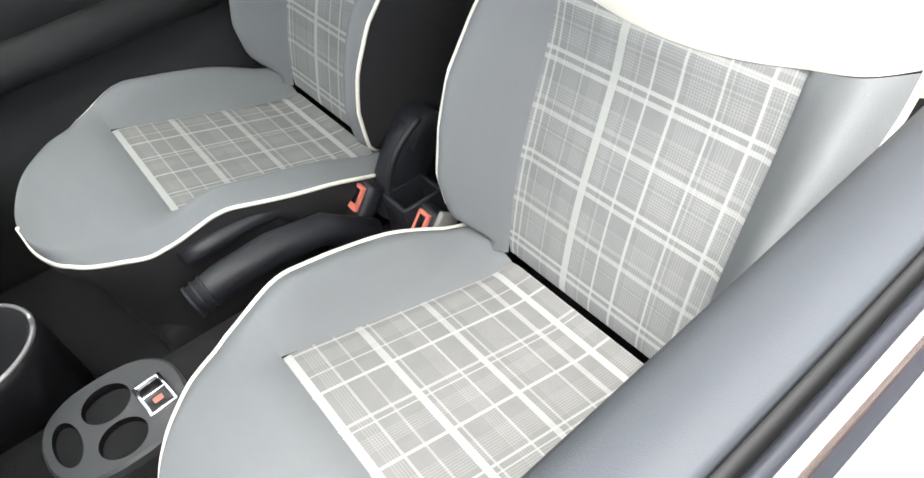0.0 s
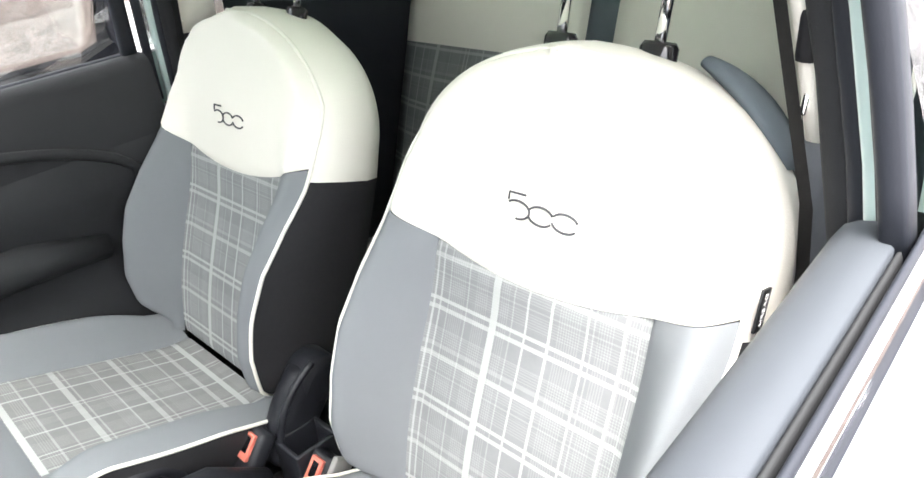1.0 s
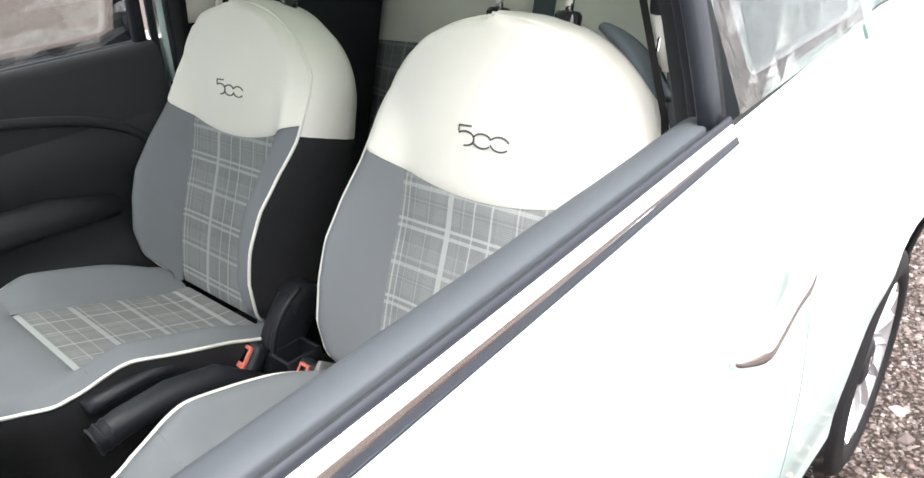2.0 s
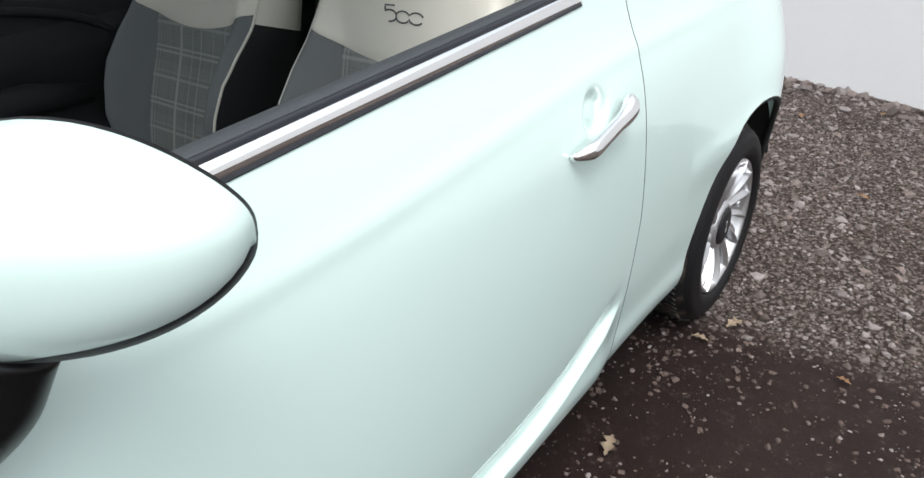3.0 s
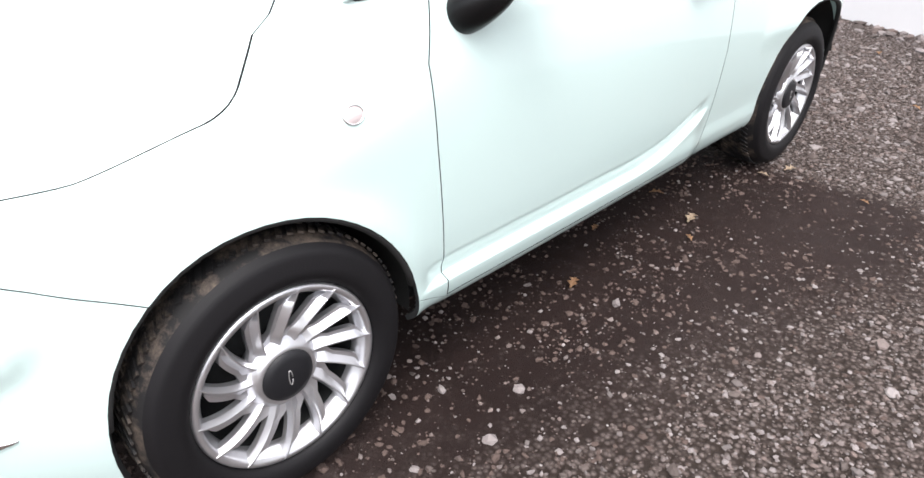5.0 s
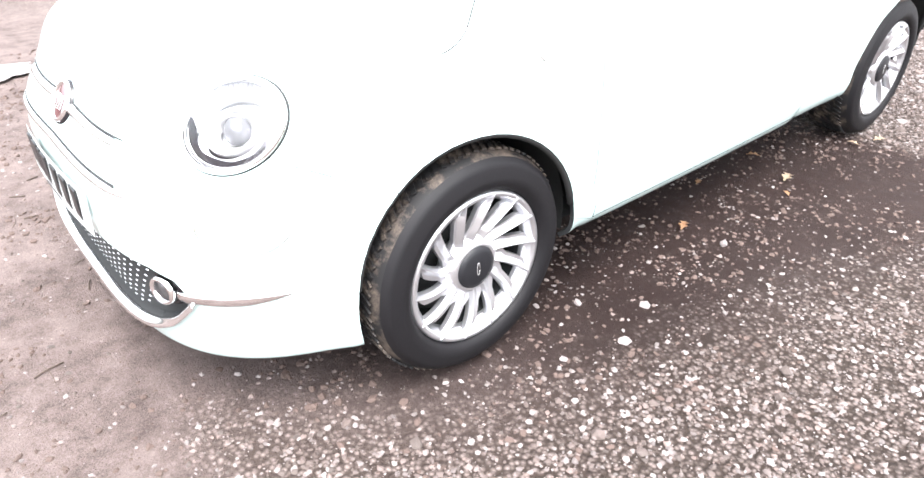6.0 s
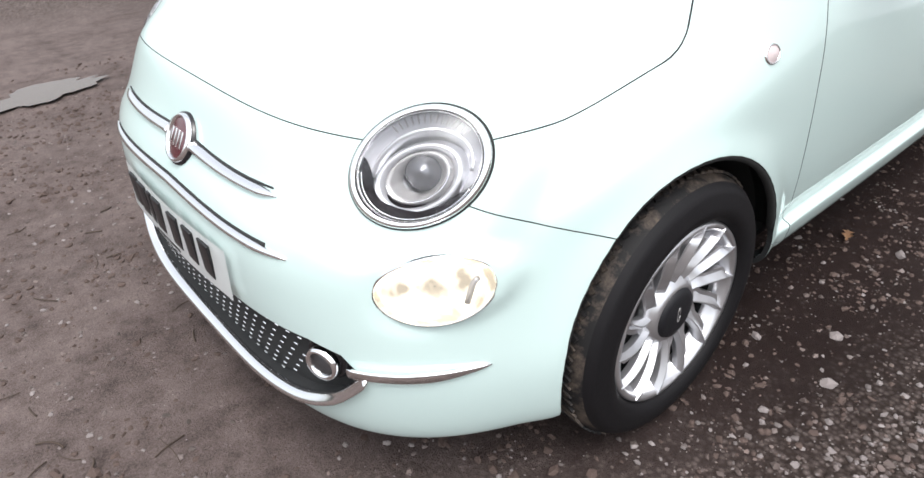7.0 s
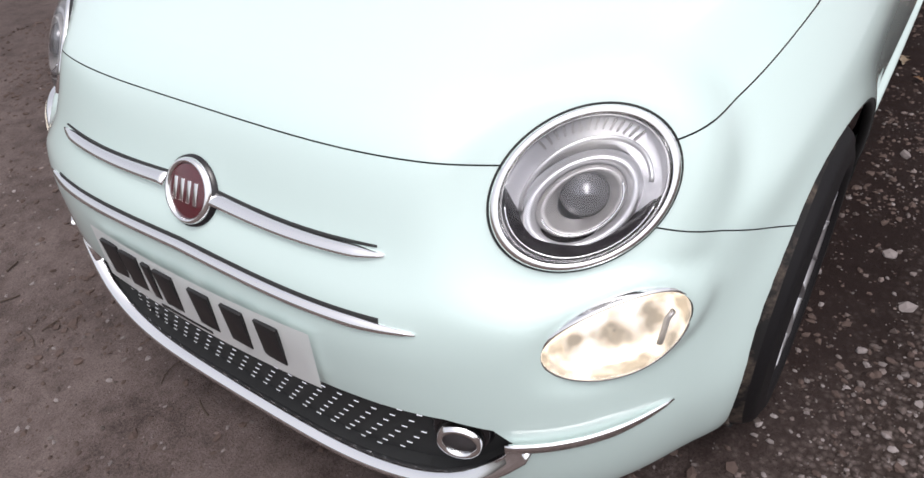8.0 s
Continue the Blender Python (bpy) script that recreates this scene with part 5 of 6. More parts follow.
build_cabin()
build_belt_line(door_left, -1)
build_belt_line(door_right, 1)
for s in (-1, 1):
    build_front_strip(s)
part("floor_carpet", box((2.1, 1.46, 0.02), (1.4, 0, 0.285), 0.003), M_carpet, car, "black floor carpet")
for s in (-1, 1):
    part("inner_sill", box((2.0, 0.10, 0.15), (1.42, s * 0.68, 0.36), 0.02), M_carpet, car, "black carpeted inner sill")
part("dashboard", loft([[(0.70 + 0.05 * math.cos(a) * 1.2 - 0.16, y, 0.83 + 0.13 * math.sin(a)) for a in np.linspace(0, 6.283, 18, endpoint=False)] for y in np.linspace(-0.6, 0.6, 8)]), M_gloss, car, "dark dashboard")
part("bulkhead", box((0.03, 1.2, 0.66), (0.47, 0, 0.59), 0.004), M_carpet, car, "dark footwell bulkhead")


# ---- seats ----
BACK_SIDE = spline((0, 0.03, 0.07, 0.15, 0.23, 0.30, 0.375, 0.44), (0.19, 0.222, 0.230, 0.232, 0.238, 0.242, 0.243, 0.238))


def BACK_H(s):
    """Half the backrest's width: waisted sides and a round top."""
    s = np.asarray(s, float)
    dome = 0.238 * np.sqrt(np.clip(1 - (np.maximum(s - 0.44, 0) / 0.184) ** 2, 0, 1))
    return np.where(s > 0.44, dome, BACK_SIDE(s))


LEAN = radians(16.6)
UP, FWD = Vector((math.sin(LEAN), 0, math.cos(LEAN))), Vector((-math.cos(LEAN), 0, math.sin(LEAN)))
PLAID = 0.155


def ivory_edge(y):
    return 0.353 + 0.044 * np.minimum(1.3, np.abs(y) / 0.22) ** 2


def back_depth(s, y, h):
    """How far the backrest's face stands forward: side bolsters, a soft edge and a slight belly."""
    y = np.abs(y)
    bolster = np.interp(s, (0, 0.04, 0.1, 0.17, 0.24, 0.31, 0.375, 0.44, 0.5), (0.06, 0.083, 0.103, 0.109, 0.104, 0.078, 0.044, 0.022, 0.0)) * smooth(0.14, 0.228, y)
    edge = -0.03 * smooth(0.85, 1.03, y / np.maximum(h, 1e-3)) ** 1.5
    belly = 0.016 * (1 - np.minimum(1, y / 0.24) ** 2) * smooth(0.28, 0.45, s) + 0.006 * np.sin(s * 14)
    return bolster + edge + belly


def top_of(y):
    s = np.linspace(0.375, 0.624, 200)
    return np.interp(-np.abs(y), -BACK_H(s), s)


def seam(a):
    """A shallow groove towards 0 and 1."""
    return -0.004 * (np.exp(-a / 0.02) + np.exp(-(1 - a) / 0.02))


def build_seat(y0, label, logo_first):
    seat = part("front_seat", box((0.42, 0.36, 0.12), (1.10, y0, 0.345), 0.02), M_carpet, car, label)
    base = Vector((1.355, y0, 0.534))

    def at(s, y, d):
        return base + UP * float(s) + Vector((0, float(y), 0)) + FWD * float(d)

    def sheet(ss, yy, extra):
        h = BACK_H(ss)
        dd = back_depth(ss, yy, h) + extra
        return [[at(ss[i, j], yy[i, j], dd[i, j]) for j in range(ss.shape[1])] for i in range(ss.shape[0])]

    def cloth(name, pts, uu, vv, material, parent, label):
        bm = grid(np.array(pts))
        layer = bm.loops.layers.uv.new("cloth")
        bm.verts.index_update()
        u, v = uu.ravel(), vv.ravel()
        for f in bm.faces:
            for lp in f.loops:
                lp[layer].uv = (u[lp.vert.index], v[lp.vert.index])
        return part(name, bm, material, parent, label)

    # backrest: centre panel, two bolsters, ivory head part
    part("backrest_shell", back_shell(at), M_side, seat, "black backrest shell")
    back = seat
    a, b = np.meshgrid(np.linspace(0, 1, 26), np.linspace(0, 1, 30), indexing="ij")
    yy = PLAID * (2 * a - 1)
    ss = -0.015 + b * (ivory_edge(yy) + 0.015)
    cloth("backrest_centre", sheet(ss, yy, seam(a) + seam(b)), PLAID - yy, ss, M_plaid_back, back, "grey and white plaid centre panel")
    for side in (-1, 1):
        c, b = np.meshgrid(np.linspace(0, 1, 18), np.linspace(0, 1, 34), indexing="ij")
        yc = PLAID + c * (0.238 - PLAID)
        ss = -0.015 + b * (ivory_edge(yc) + 0.015)
        yy = (PLAID + c * (BACK_H(ss) - PLAID)) * side
        part("back_bolster", grid(np.array(sheet(ss, yy, -0.004 * np.exp(-c / 0.03) - 0.003 * np.exp(-(1 - b) / 0.02)))), M_grey, back, "grey side bolster")
    c, b = np.meshgrid(np.linspace(-1, 1, 44), np.linspace(0, 1, 26), indexing="ij")
    yy = 0.2425 * np.sin(c * math.pi / 2)
    lo, hi = ivory_edge(yy), np.maximum(top_of(yy), ivory_edge(yy) + 0.0005)
    ss = lo + (hi - lo) * b
    yy = np.clip(yy, -BACK_H(ss) * 0.9999, BACK_H(ss) * 0.9999)
    part("backrest_head", grid(np.array(sheet(ss, yy, -0.003 * np.exp(-b / 0.02)))), M_ivory, back, "ivory leather upper backrest")
    # rim: ivory above, black below, and the cream piping on the edge
    rise = 0.624 * np.sin(np.linspace(0, math.pi / 2, 60))
    outline = [(s, -float(BACK_H(s))) for s in rise] + [(s, float(BACK_H(s))) for s in rise[::-1][1:]]

    def rim(points, material, name, label):
        rows = []
        for s, y in points:
            d = float(back_depth(np.array(s), np.array(y), np.array(max(abs(y), 0.01))))
            size = math.hypot(s - 0.42, y)
            swell = 0.014 * float(smooth(0.25, 0.45, s))
            es, ey = (max(0.0, s - 0.42) / size, y / size) if s > 0.42 else (0.0, math.copysign(1, y))

            def off(k, deep):
                return at(s + es * k, y + ey * k, deep)
            rows.append([off(0, d), off(0.003 + 0.3 * swell, d - 0.012), off(0.002 + 0.9 * swell, d * 0.4 - 0.055), off(swell, -0.1), off(0.5 * swell - 0.012, -0.135), off(-0.05, -0.152)])
        part(name, grid(np.array(rows)), material, back, label)
    upper = [q for q in outline if q[0] >= 0.382]
    rim(upper, M_ivory, "backrest_rim", "ivory rim of the upper backrest")
    rim([q for q in outline[:60] if q[0] <= 0.392], M_side, "backrest_side", "black side")
    rim([q for q in outline[60:] if q[0] <= 0.392], M_side, "backrest_side", "black side")
    path = []
    for s, y in outline:
        d = float(back_depth(np.array(s), np.array(y), np.array(max(abs(y), 0.01))))
        path.append(at(s, y * 1.006, d + 0.001))
    part("piping", tube(path, 0.0032, 8), M_piping, back, "cream piping")
    build_emblem(at, back)
    # head restraint on two chrome stems
    for y in (-0.066, 0.062):
        part("stem_socket", lathe([(0.0, 0.006), (0.018, 0.006), (0.022, 0.0), (0.022, -0.015)], at(0.639, y, -0.07), UP, 20, 0.7), M_gloss, back, "black stem socket")
        part("headrest_stem", tube([at(0.62, y, -0.07), at(0.72, y, -0.068), at(0.8, y, -0.06)], 0.0065, 10), M_chrome, back, "chrome stem")
    rows = []
    for q in np.linspace(-1, 1, 15):
        k = max(0.02, (1 - abs(q) ** 3)) ** 0.5
        rows.append([at(0.815 + 0.085 * math.sin(a) * k, 0.135 * q, -0.045 + 0.055 * math.cos(a) * k) for a in np.linspace(0, 6.283, 20, endpoint=False)])
    part("headrest", loft(rows), M_ivory, back, "round ivory headrest")
    # shoulder lever and label
    near = -1 if y0 < 0 else 1
    rows = []
    for u in np.linspace(0, 1, 16):
        a, r = radians(29 + 37 * u), 0.219 + 0.022 * u
        fat = math.sin(math.pi * (0.1 + 0.82 * u)) ** 0.5
        rows.append([at(0.44 + (r + 0.013 * fat * math.sin(b)) * math.cos(a), near * (r + 0.013 * fat * math.sin(b)) * math.sin(a), -0.105 + (0.024 + 0.018 * u) * fat * math.cos(b)) for b in np.linspace(0, 6.283, 16, endpoint=False)])
    part("shoulder_lever", loft(rows), M_teal, back, "blue-grey tilt lever")
    y = -0.226 if y0 < 0 else 0.226
    part("seat_tag", box((0.020, 0.003, 0.042), at(0.418, y * 1.116, -0.004), 0.0008, Matrix.Rotation(LEAN, 4, "Y")), M_ink, back, "small black woven tag")
    if y0 < 0:
        words = bpy.data.curves.new("tag_text", "FONT")
        words.body, words.size, words.extrude = "AIRBAG", 0.0098, 0.0002
        words.align_x, words.align_y = "CENTER", "CENTER"
        turn = Matrix.Rotation(LEAN, 4, "Y") @ Matrix.Rotation(radians(90), 4, "X") @ Matrix.Rotation(radians(90), 4, "Z")
        source = new("tag_text", words)
        mesh = bpy.data.meshes.new_from_object(source.evaluated_get(bpy.context.evaluated_depsgraph_get()))
        bpy.data.objects.remove(source)
        mesh.transform(Matrix.Translation(at(0.418, y * 1.116 - 0.0018, -0.004)) @ turn)
        link("tag_text", mesh, M_plate, back, "white print on the tag")
    build_cushion(seat, y0, cloth)
    return seat


def back_shell(at):
    """The hard back of the seat."""
    rows = []
    for s in np.linspace(0.0, 0.585, 24):
        h = float(BACK_H(s))
        rows.append([at(s * 0.97, h * k, -0.13 - 0.03 * (1 - k * k)) for k in np.linspace(-0.86, 0.86, 14)])
    bm = grid(np.array(rows))
    return bm


def build_emblem(at, back):
    """Three joined ring shapes, stitched in dark thread."""
    shapes = []
    for k in (0, 1, 2):
        cy = -0.0425 + 0.0325 * k
        pts = []
        for a in np.linspace(0, 2 * math.pi, 26):
            pts.append((0.448 + 0.0105 * math.sin(a) - 0.003, cy + 0.0172 * math.cos(a)))
        if k == 2:
            pts = pts[3:20]
        shapes.append(pts)
    shapes.append([(0.4545, 0.036), (0.4635, 0.0355), (0.464, 0.012)])
    for pts in shapes[:2]:
        for half in (pts[2:12], pts[15:25]):
            way = [at(s, y, float(back_depth(np.array(s), np.array(y), np.array(0.22))) + 0.001) for s, y in half]
            part("emblem_stitch", tube(way, 0.0014, 6), M_thread, back, "dark stitched emblem")
    for pts in shapes[2:]:
        way = [at(s, y, float(back_depth(np.array(s), np.array(y), np.array(0.22))) + 0.001) for s, y in pts]
        part("emblem_stitch", tube(way, 0.0014, 6), M_thread, back, "dark stitched emblem")


CUSHION_LINE = spline((0, 0.006, 0.02, 0.045, 0.08, 0.12, 0.165, 0.20, 0.27, 0.35, 0.43, 0.50, 0.56), (0.0, 0.058, 0.104, 0.149, 0.186, 0.213, 0.231, 0.239, 0.25, 0.258, 0.256, 0.244, 0.225))
TIP, DEEP = 0.802, 0.548


def CUSHION_H(q):
    """Half the cushion's width, q metres behind its rounded front."""
    q = np.asarray(q, float)
    return np.where(q < 0.02, 0.104 * np.sqrt(np.maximum(q, 0) / 0.02), CUSHION_LINE(q))


def cushion_top(q, y):
    y = np.abs(y)
    h = np.maximum(CUSHION_H(q), 1e-3)
    z = np.interp(q, (0, 0.04, 0.10, 0.16, 0.22, 0.5, 0.56), (0.590, 0.604, 0.612, 0.610, 0.592, 0.512, 0.508))
    z = z + 0.062 * smooth(0.148, 0.218, y) * smooth(0.13, 0.27, q) * (1 - 0.35 * smooth(0.40, 0.56, q))
    return z - 0.022 * smooth(0.82, 1.02, y / h) ** 1.5


def build_cushion(seat, y0, cloth):
    def at(q, y, dz=0.0):
        return Vector((TIP + float(q), y0 + float(y), float(cushion_top(np.array(q), np.array(y))) + float(dz)))

    def sheet(qq, yy, extra):
        return [[at(qq[i, j], yy[i, j], extra[i, j]) for j in range(qq.shape[1])] for i in range(qq.shape[0])]
    outline = [(q, -float(CUSHION_H(q))) for q in DEEP * np.linspace(1, 0, 70) ** 1.6] + [(q, float(CUSHION_H(q))) for q in DEEP * np.linspace(0, 1, 70)[1:] ** 1.6]
    skirt = []
    for q, y in outline:
        p = at(q, y)
        c = Vector((TIP + 0.25, y0, 0))
        drop = Vector((0.03 * max(0, 1 - q / 0.15), 0, 0))
        skirt.append([p, p + Vector((0, 0.004 * math.copysign(1, y), -0.02)) + drop * 0.1, p + Vector((0, -0.012 * math.copysign(1, y), -0.08)) + drop, Vector((p.x, y0 + y * 0.85, 0.43)) + drop * 1.6, Vector((p.x, y0 + y * 0.8, 0.30)) + drop * 2.5])
    part("cushion_base", grid(np.array(skirt)), M_side, seat, "black cushion base")
    cushion = seat
    q0 = 0.198
    a, b = np.meshgrid(np.linspace(0, 1, 24), np.linspace(0, 1, 26), indexing="ij")
    yy = PLAID * (2 * a - 1) * (1 - 0.06 * b)
    qq = q0 + (DEEP - q0) * b
    cloth("cushion_centre", sheet(qq, yy, seam(a) + seam(np.clip(b, 0.0, 0.9))), PLAID - yy, qq - q0, M_plaid_seat, cushion, "grey and white plaid seat panel")
    for side in (-1, 1):
        c, b = np.meshgrid(np.linspace(0, 1, 18), np.linspace(0, 1, 30), indexing="ij")
        qq = q0 + (DEEP - q0) * b
        inner = PLAID * (1 - 0.06 * b)
        yy = (inner + c * (CUSHION_H(qq) - inner)) * side
        part("cushion_bolster", grid(np.array(sheet(qq, yy, -0.004 * np.exp(-c / 0.03)))), M_grey, cushion, "grey seat bolster")
    b, c = np.meshgrid(np.linspace(0.02, 1, 30), np.linspace(-1, 1, 34), indexing="ij")
    qq = q0 * b ** 1.6
    yy = CUSHION_H(qq) * c
    part("cushion_nose", grid(np.array(sheet(qq, yy, -0.004 * np.exp(-(1 - b) / 0.02) * (np.abs(yy) < PLAID)))), M_grey, cushion, "grey front of the seat")
    part("cushion_piping", tube([at(q, y * 1.004, 0.001) for q, y in outline], 0.0034, 8), M_piping, cushion, "cream piping")


build_seat(-0.337, "front passenger seat in ivory, grey and plaid with cream piping", True)
build_seat(0.337, "front driver's seat in ivory, grey and plaid with cream piping", True)


def build_rear_seats():
    for y0 in (-0.29, 0.29):
        seat = part("rear_seat", box((0.3, 0.5, 0.18), (1.88, y0, 0.39), 0.02), M_teal, car, "rear seat with ivory upper part and plaid lower back")
        lean = radians(16)
        up = Vector((math.sin(lean), 0, math.cos(lean)))
        fw = Vector((-math.cos(lean), 0, math.sin(lean)))
        base = Vector((1.96, y0, 0.54))

        def at(s, y, d):
            return base + up * s + Vector((0, y, 0)) + fw * d

        def pad(s0, s1, w, bulge, deep):
            rows = []
            for q in np.linspace(0, 1, 12):
                s = s0 + (s1 - s0) * q
                rows.append([at(s, w * k, bulge * (1 - abs(k) ** 3) * (0.4 + 0.6 * math.sin(q * math.pi)) - (deep if abs(k) == 1 else 0)) for k in (-1, -0.98, -0.8, -0.5, -0.2, 0.2, 0.5, 0.8, 0.98, 1)])
            return rows
        edge = 0.34 if y0 < 0 else 0.44
        rows = pad(0.0, edge, 0.255, 0.035, 0.06)
        bm = grid(np.array(rows))
        layer = bm.loops.layers.uv.new("cloth")
        for f in bm.faces:
            for lp in f.loops:
                lp[layer].uv = (lp.vert.co.y - y0 + 0.3, lp.vert.co.z)
        part("backrest", bm, M_plaid_back, seat, "plaid lower backrest")
        part("backrest_head", grid(np.array(pad(edge, 0.62, 0.255, 0.03, 0.06))), M_ivory, seat, "ivory upper backrest")
        rows = []
        for q in np.linspace(-1, 1, 15):
            k = max(0.02, (1 - abs(q) ** 3)) ** 0.5
            rows.append([at(0.66 + 0.075 * math.sin(a) * k, 0.12 * q, 0.01 + 0.05 * math.cos(a) * k) for a in np.linspace(0, 6.283, 20, endpoint=False)])
        part("headrest", loft(rows), M_ivory, seat, "round ivory headrest")
        rows = []
        for q in np.linspace(0, 1, 12):
            x = 1.62 + 0.42 * q
            rows.append([(x, y0 + 0.27 * k, 0.525 - 0.06 * q + 0.02 * (1 - abs(k) ** 4) - (0.2 if q == 0 else 0)) for k in (-1, -0.9, -0.5, 0, 0.5, 0.9, 1)])
        bm = grid(np.array(rows))
        layer = bm.loops.layers.uv.new("cloth")
        for f in bm.faces:
            for lp in f.loops:
                lp[layer].uv = (lp.vert.co.y - y0 + 0.3, lp.vert.co.x - 1.6)
        part("cushion", bm, M_plaid_seat, seat, "plaid rear cushion")
    part("rear_seat_divider", box((0.08, 0.09, 0.62), (2.1, 0, 0.82), 0.02, Matrix.Rotation(radians(16), 4, "Y")), M_teal, car, "blue-grey fabric between the rear seats")


build_rear_seats()


# ---- between the seats ----
def build_console():
    tray = thing("centre_console", (0.9, 0, 0.3), "black centre console with a silver cup holder tray", "console")
    part("tunnel", box((1.25, 0.17, 0.15), (1.12, 0.01, 0.365), 0.03), M_carpet, tray, "black carpeted tunnel")
    c = Vector((0.79, 0.02, 0.45))

    def oval(rx, ry, dx=0.0, dy=0.0, h=0.0, steps=40, power=0.8):
        return [c + Vector((dx + rx * math.copysign(abs(math.cos(a)) ** power, math.cos(a)), dy + ry * math.copysign(abs(math.sin(a)) ** power, math.sin(a)), h)) for a in np.linspace(0, 6.283, steps, endpoint=False)]
    wells = ((0.035, 0.034, -0.004, 0.030), (0.034, 0.032, -0.002, -0.044), (0.019, 0.042, -0.067, 0.0))
    bm = grid(np.array([oval(0.102, 0.09, h=-0.05), oval(0.1, 0.088, h=-0.004), oval(0.096, 0.084)]), closed_v=True)
    bm.verts.ensure_lookup_table()
    loops = [bm.verts[-40:]]
    for rx, ry, dx, dy in wells:
        loops.append([bm.verts.new(v) for v in oval(rx, ry, dx, dy, 0, 28, 1.0)])
    edges = []
    for loop in loops:
        for p, q in zip(loop, list(loop[1:]) + [loop[0]]):
            edges.append(bm.edges.get((p, q)) or bm.edges.new((p, q)))
    bmesh.ops.triangle_fill(bm, edges=edges, use_beauty=True, use_dissolve=False)
    part("tray_top", bm, M_tray, tray, "grey plastic tray", flat=True)
    for rx, ry, dx, dy in wells:
        rows = [oval(rx * f, ry * f, dx, dy, h, 28, 1.0) for f, h in ((1.0, 0.0), (0.96, -0.004), (0.9, -0.045), (0.02, -0.046))]
        part("cup_well", grid(np.array(rows), closed_v=True), M_gloss, tray, "black cup well")
    turn = Matrix.Rotation(0.1, 4, "Z")
    spot = c + Vector((0.058, -0.012, 0.004))
    switch = part("tray_switch", box((0.040, 0.062, 0.006), spot, 0.002, turn), M_gloss, tray, "switch panel in a chrome frame")
    for dx, dy, lx, ly in ((0.0185, 0, 0.006, 0.064), (-0.0185, 0, 0.006, 0.064), (0, 0.030, 0.036, 0.005), (0, -0.030, 0.036, 0.005), (0, 0.004, 0.036, 0.003)):
        part("switch_frame", box((lx, ly, 0.010), spot + turn @ Vector((dx, dy, 0.001)), 0.0015, turn), M_chrome, switch, "chrome frame")
    part("switch_mark", box((0.014, 0.010, 0.008), spot + turn @ Vector((0.0, -0.010, 0.0)), 0.001, turn), M_red, switch, "red mark")
    # the folded lever with its bent shank, and the stout one with a ribbed end
    lever = thing("hand_lever", (1.0, 0.095, 0.4), "black folded lever between the seats", "lever", "levers between the seats")
    way = [(0.975, 0.095, 0.574), (1.02, 0.095, 0.580), (1.08, 0.095, 0.584), (1.125, 0.095, 0.578), (1.145, 0.095, 0.55), (1.15, 0.095, 0.48)]
    part("grip", tube(way, (0.017, 0.020, 0.021, 0.020, 0.018, 0.017), 16, 0.8), M_grip, lever)
    lever = thing("hand_lever", (1.0, 0.02, 0.4), "stout black hand lever with a ribbed end", "lever", "levers between the seats")
    way = [(0.955, 0.02, 0.560), (1.0, 0.02, 0.570), (1.08, 0.02, 0.574), (1.16, 0.02, 0.560), (1.24, 0.02, 0.50)]
    part("grip", tube(way, (0.023, 0.025, 0.026, 0.025, 0.022), 18), M_grip, lever)
    for k in range(3):
        part("grip_ring", lathe([(0.020, -0.003), (0.0255, -0.002), (0.0255, 0.002), (0.020, 0.003)], (0.955 + 0.012 * k, 0.02, 0.5605 + 0.0025 * k), (-1, 0, -0.2), 24), M_grip, lever, "raised ring")
    for y, x, z, tall in ((0.078, 1.250, 0.532, 1), (-0.03, 1.298, 0.510, 0)):
        buckle = thing("belt_buckle", (x, y, 0.4), "black belt buckle with a red button", "buckle", "belt buckles between the seats")
        turn = Matrix.Rotation(radians(38), 4, "Y")
        mid = Vector((x, y, z))
        part("buckle_case", box((0.030, 0.050, 0.16), mid + turn @ Vector((0.019, 0, -0.05)), 0.009, turn), M_grip, buckle)
        part("buckle_side", box((0.040, 0.010, 0.07), mid + turn @ Vector((0.020, 0.031 if tall else -0.031, 0.004)), 0.004, turn), M_tray_light, buckle, "pale side of the buckle")
        for dy, dz, ly, lz in ((0, 0.0185, 0.026, 0.006), (0, -0.0165, 0.026, 0.011), (0.0105, 0, 0.005, 0.042), (-0.0100, 0, 0.006, 0.042)):
            part("buckle_button", box((0.009, ly, lz), mid + turn @ Vector((0.002, dy, dz)), 0.0015, turn), M_red, buckle, "red release button")
        part("buckle_slot", box((0.006, 0.018, 0.030), mid + turn @ Vector((0.002, 0, 0)), 0.001, turn), M_gloss, buckle, "black slot")
    # open pocket beside the tall buckle
    pocket = thing("console_pocket", (1.30, 0.04, 0.42), "small dark open pocket at the foot of the armrest", "console")
    for dx, dy, lx, ly in ((-0.036, 0, 0.008, 0.060), (0.036, 0, 0.008, 0.060), (0, 0.028, 0.08, 0.007), (0, -0.028, 0.08, 0.007)):
        part("pocket_wall", box((lx, ly, 0.11), (1.325 + dx, 0.022 + dy, 0.475), 0.003), M_grip, pocket)
    part("pocket_floor", box((0.08, 0.06, 0.008), (1.325, 0.022, 0.425), 0.001), M_gloss, pocket, "black pocket floor")
    knob = thing("armrest_knuckle", (1.33, 0.06, 0.45), "round black hinge of the folded armrest", "armrest")
